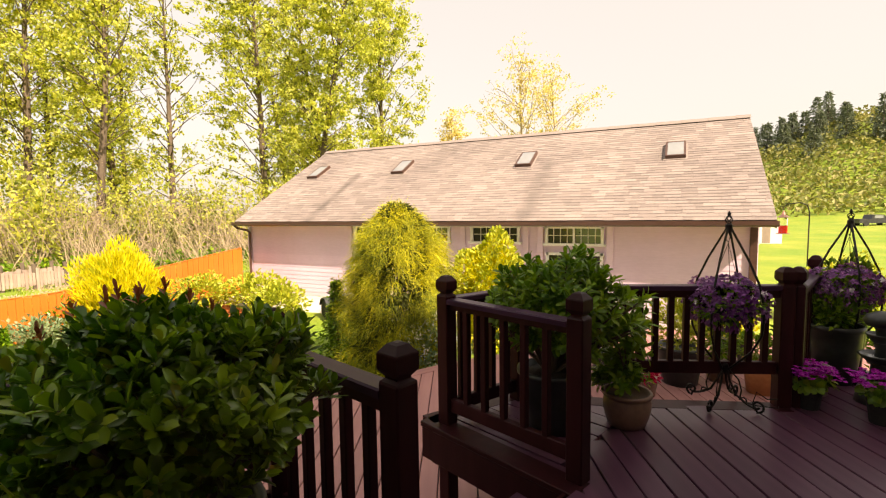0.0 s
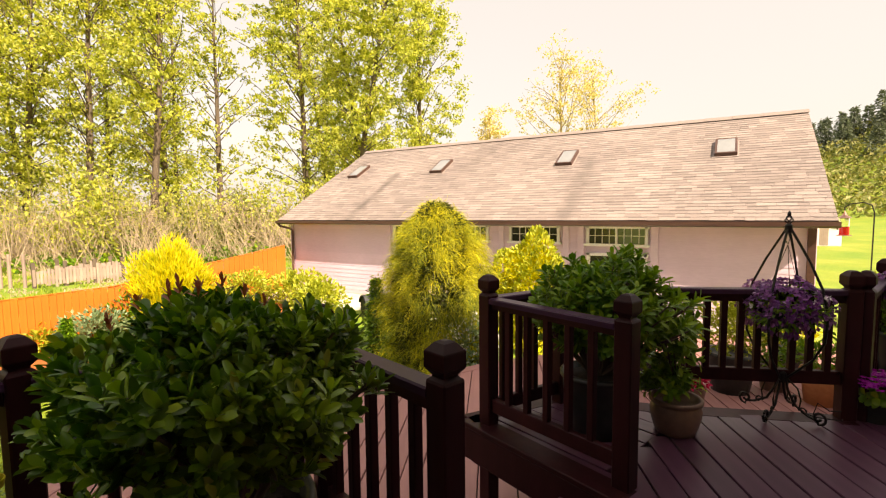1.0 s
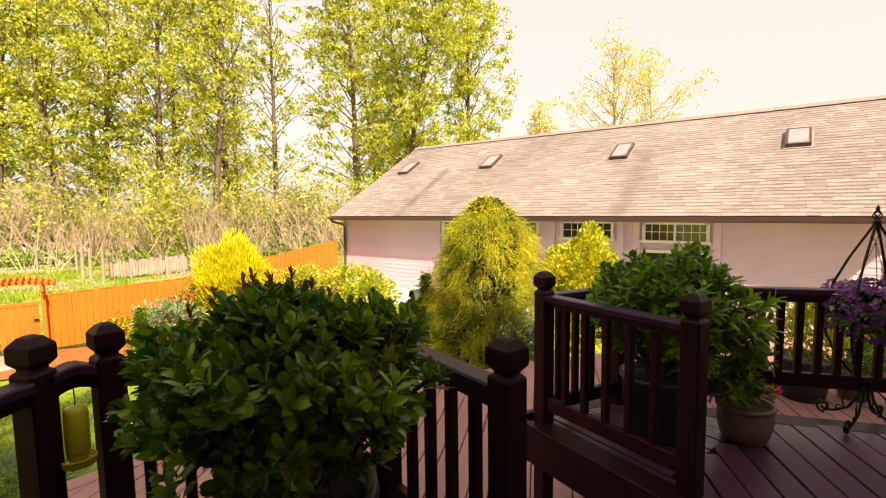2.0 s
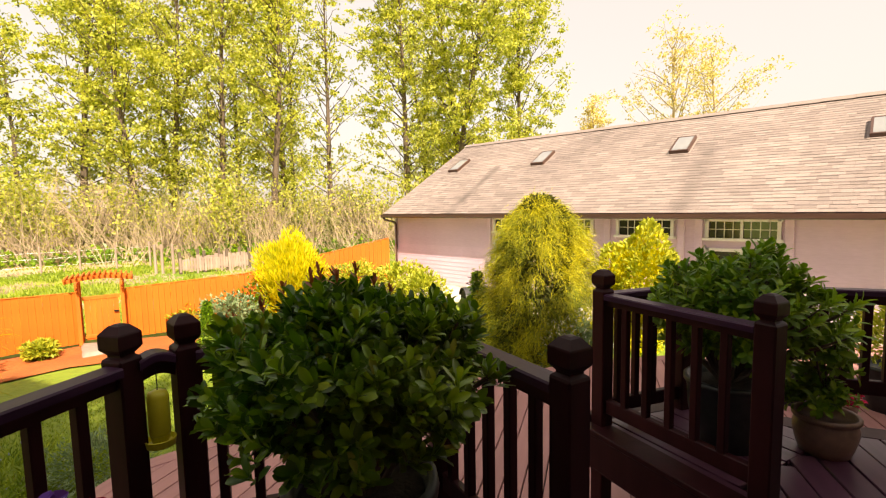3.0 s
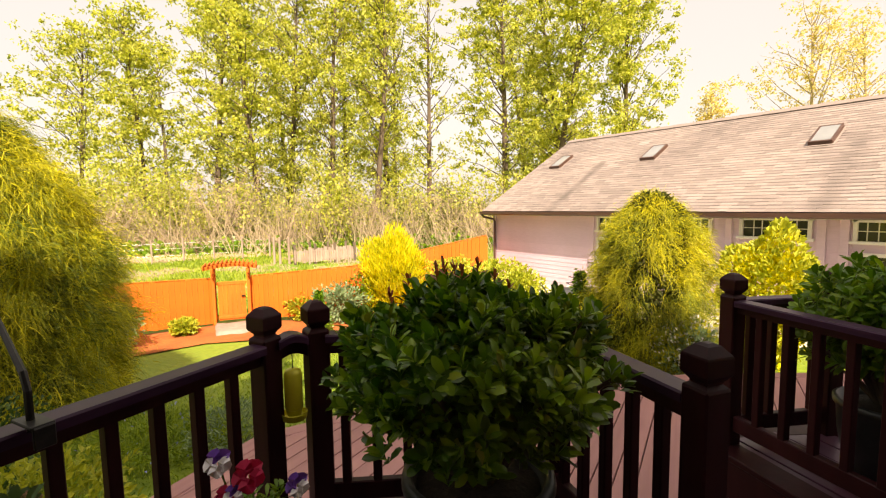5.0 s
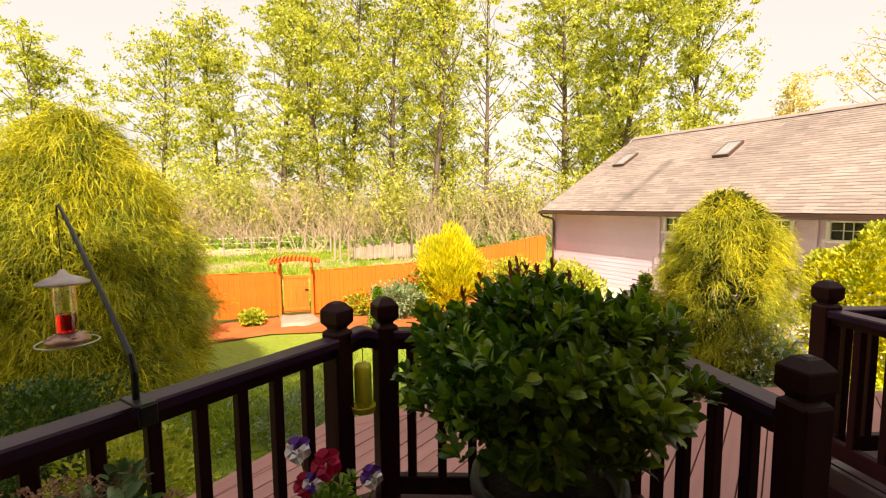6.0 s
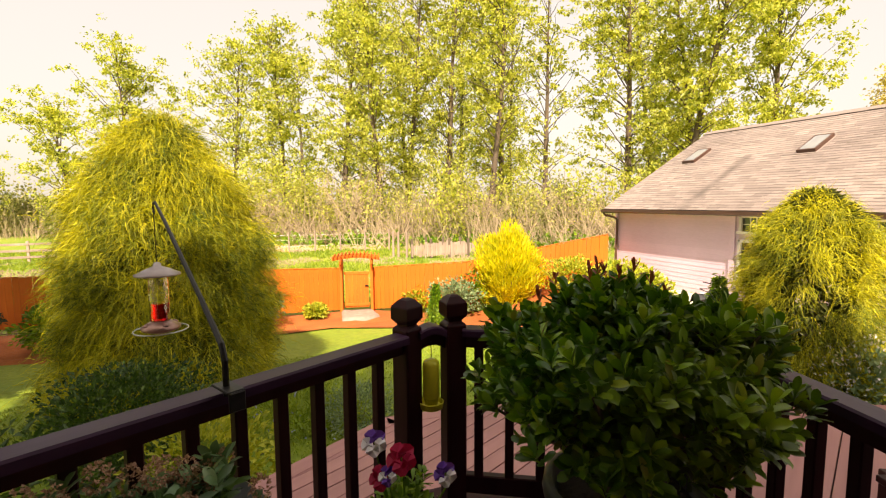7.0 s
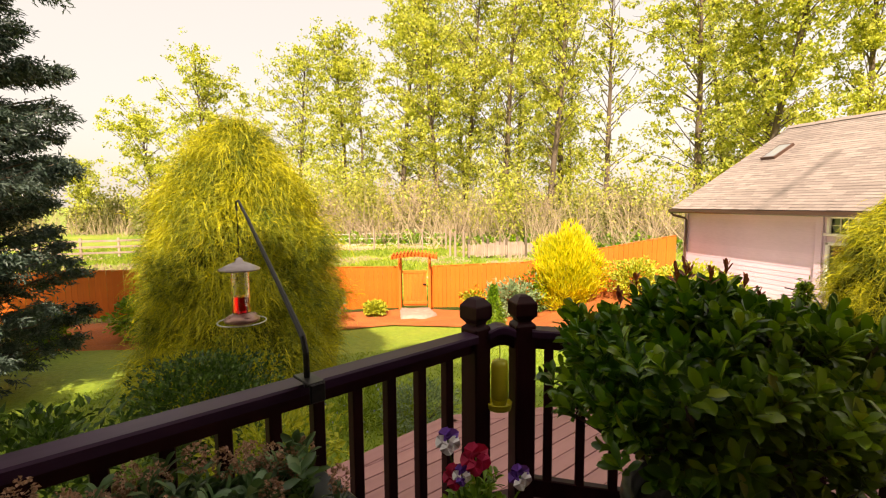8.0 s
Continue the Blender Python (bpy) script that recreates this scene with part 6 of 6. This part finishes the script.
def atv():
    t = thing("quad_bike", "dark quad bike parked by the outbuilding", "vehicle", pose(-6.75, 8.2, ground_z(-6.75, 8.2), 0, 0, 150) @ Matrix.Scale(0.8, 4))
    for x in (-0.45, 0.45):
        for y in (-0.32, 0.32):
            w = part("wheel", turned([(0.10, -0.09), (0.22, -0.10), (0.26, -0.06), (0.26, 0.06), (0.22, 0.10), (0.10, 0.09)], 20), RUBBER, t)
            w.matrix_basis = pose(x, y, 0.26, 90, 0, 0)
            r = part("rim", turned([(0.0, -0.07), (0.10, -0.07), (0.10, 0.07), (0.0, 0.07)], 14), STEEL, w)
    b = bmesh.new()
    loft(b, [[(x, -w, z0), (x, w, z0), (x, w * 0.8, z1), (x, -w * 0.8, z1)] for x, w, z0, z1 in ((-0.62, 0.12, 0.42, 0.56), (-0.4, 0.17, 0.32, 0.62), (0.1, 0.18, 0.28, 0.64), (0.35, 0.17, 0.32, 0.72), (0.64, 0.13, 0.42, 0.60))])
    part("body", b, PAINTED, t)
    b = bmesh.new()
    loft(b, [[(x, -w, 0.6), (x, w, 0.6), (x, w * 0.8, z), (x, -w * 0.8, z)] for x, w, z in ((-0.5, 0.10, 0.68), (-0.35, 0.15, 0.74), (0.0, 0.12, 0.70), (0.14, 0.08, 0.72))])
    part("seat", b, RUBBER, t)
    for x in (-0.45, 0.45):
        for y in (-0.32, 0.32):
            b = bmesh.new()
            arc = [(x + 0.33 * math.cos(a), 0.26 + 0.33 * math.sin(a)) for a in [math.pi * (0.08 + 0.84 * i / 8) for i in range(9)]]
            loft(b, [[(px, y - 0.12, pz), (px, y + 0.12, pz), (px, y + 0.12, pz + 0.02), (px, y - 0.12, pz + 0.02)] for px, pz in arc])
            part("fender", b, PAINTED, t)
        b = bmesh.new()
        tube(b, [(x - 0.2, -0.26, 0.70), (x + 0.2, -0.26, 0.70), (x + 0.2, 0.26, 0.70), (x - 0.2, 0.26, 0.70), (x - 0.2, -0.26, 0.70)], 0.012, 6)
        part("rack", b, IRON, t)
    b = bmesh.new()
    tube(b, [(0.2, -0.36, 0.95), (0.25, -0.15, 0.9), (0.25, 0.15, 0.9), (0.2, 0.36, 0.95)], 0.014, 6)
    part("handlebar", b, IRON, t)
    for y in (-0.2, 0.2):
        part("headlight", turned([(0.0, 0), (0.06, 0.01), (0.05, 0.05), (0.0, 0.06)], 12, None, (0, 0, 0)), WHITEP, t).matrix_basis = pose(0.62, y, 0.56, 0, 90, 0)


atv()

# ---- the field past the outbuilding ----


def far_shed():
    t = thing("garden_shed", "small pale garden shed across the field", "shed", pose(7.6, 55.0, ground_z(7.6, 55.0)))
    part("wall", block((0, 0, 1.0), (1.9, 1.9, 2.0), 10, 0.02), TRIMW, t)
    b = bmesh.new()
    loft(b, [[(-1.05, y, 2.0), (1.05, y, 2.0), (0, y, 2.6)] for y in (-1.1, 1.1)])
    part("roof", b, OLDWOOD, t)
    part("door", block((-0.2, -0.98, 0.85), (0.7, 0.05, 1.6), 10, 0.01), OLDWOOD, t)


far_shed()


def shepherd_crook():
    z = ground_z(2.85, 14.7)
    t = thing("shepherd_crook", "thin black garden crook holding a nectar feeder", "plant hook", pose(2.85, 14.7, z))
    b = bmesh.new()
    h = 1.42 - z
    tube(b, [(0, 0, 0), (0, 0, h - 0.25), (-0.05, 0, h - 0.07), (-0.2, 0, h), (-0.45, 0, h - 0.03), (-0.56, 0, h - 0.12), (-0.54, 0, h - 0.18)], 0.015, 6)
    part("rod", b, IRON, t)
    f = thing("nectar_feeder", "distant glass feeder with red syrup on a crook", "bird feeder", pose(2.31, 14.7, z + h - 0.8))
    part("reservoir", turned([(0.0, 0.02), (0.10, 0.02), (0.10, 0.22), (0.0, 0.22)], 14), GLASSRED, f)
    part("tube", turned([(0.1, 0.22), (0.1, 0.42), (0.0, 0.43)], 14), GLASS, f)
    part("tray", turned([(0.0, 0.0), (0.15, 0.0), (0.15, 0.02), (0.0, 0.02)], 16), COPPER, f)
    part("roof", turned([(0.15, 0.43), (0.05, 0.5), (0.0, 0.62)], 16), COPPER, f)


shepherd_crook()
leafy_bush("shrub", 2.9, 11.6, ground_z(2.9, 11.6), (0.75, 0.6, 0.72), 2600, 0.1, 0.06, LIMELEAF, 65, "yellow-green shrub beyond the deck railing")
leafy_bush("shrub", 0.4, 8.9, ground_z(0.4, 8.9), (0.75, 0.35, 0.52), 1600, 0.08, 0.05, LIMELEAF, 66, "lime-green shrub against the outbuilding wall")


def parked_car(x, y, turn):
    t = thing("parked_car", "dark parked pickup far across the field", "car", pose(x, y, ground_z(x, y), 0, 0, turn))
    b = bmesh.new()
    loft(b, [[(px, w, pz) for px, pz in ((-2.4, 0.4), (2.4, 0.4), (2.4, 0.9), (1.3, 1.0), (0.8, 1.6), (-0.6, 1.6), (-0.8, 1.0), (-2.4, 1.0))] for w in (-0.9, 0.9)])
    part("body", b, PAINTED, t)
    part("window", block((0.1, -0.9, 1.3), (1.1, 0.03, 0.4), 0, 0.01), SKYPANE, t)
    for px in (-1.5, 1.5):
        for py in (-0.85, 0.85):
            part("wheel", turned([(0.0, -0.1), (0.36, -0.1), (0.36, 0.1), (0.0, 0.1)], 16), RUBBER, t).matrix_basis = pose(px, py, 0.36, 90, 0, 0)


parked_car(24.8, 88.0, 20)

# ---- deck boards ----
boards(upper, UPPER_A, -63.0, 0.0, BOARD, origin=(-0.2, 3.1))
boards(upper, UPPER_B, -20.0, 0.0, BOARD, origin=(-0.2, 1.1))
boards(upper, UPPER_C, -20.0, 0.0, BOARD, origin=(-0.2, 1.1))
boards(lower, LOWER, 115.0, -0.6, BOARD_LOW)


def rim(owner, pts, z, mat):
    """Straight edge boards that cover the ends of the deck boards."""
    for (x0, y0), (x1, y1) in zip(pts, pts[1:]):
        L = math.hypot(x1 - x0, y1 - y0)
        a = math.degrees(math.atan2(y1 - y0, x1 - x0))
        ob = part("edge_board", block((0, 0, 0), (L + 0.05, 0.15, 0.034), 0, 0.004), mat, owner)
        ob.matrix_basis = pose((x0 + x1) / 2, (y0 + y1) / 2, z - 0.012, 0, 0, a)
        ob = part("skirt_board", block((0, 0, 0), (L + 0.03, 0.03, 0.2), 0, 0.004), mat, owner)
        ob.matrix_basis = pose((x0 + x1) / 2 - 0.055 * math.sin(radians(a)), (y0 + y1) / 2 + 0.055 * math.cos(radians(a)), z - 0.13, 0, 0, a)


rim(lower, LOWER[:8], -0.6, BOARD_LOW)
rim(upper, [(-1.2, -1.9), (-2.2, 0.22), (-2.2, 0.46), (-1.62, 1.36), (-0.86, 1.06)], -0.004, STAIN)
rim(upper, [(-0.5, 2.12), (-1.50, 2.50), (-1.13, 3.10), (-0.5, 3.24), (0.56, 3.64)], -0.004, STAIN)
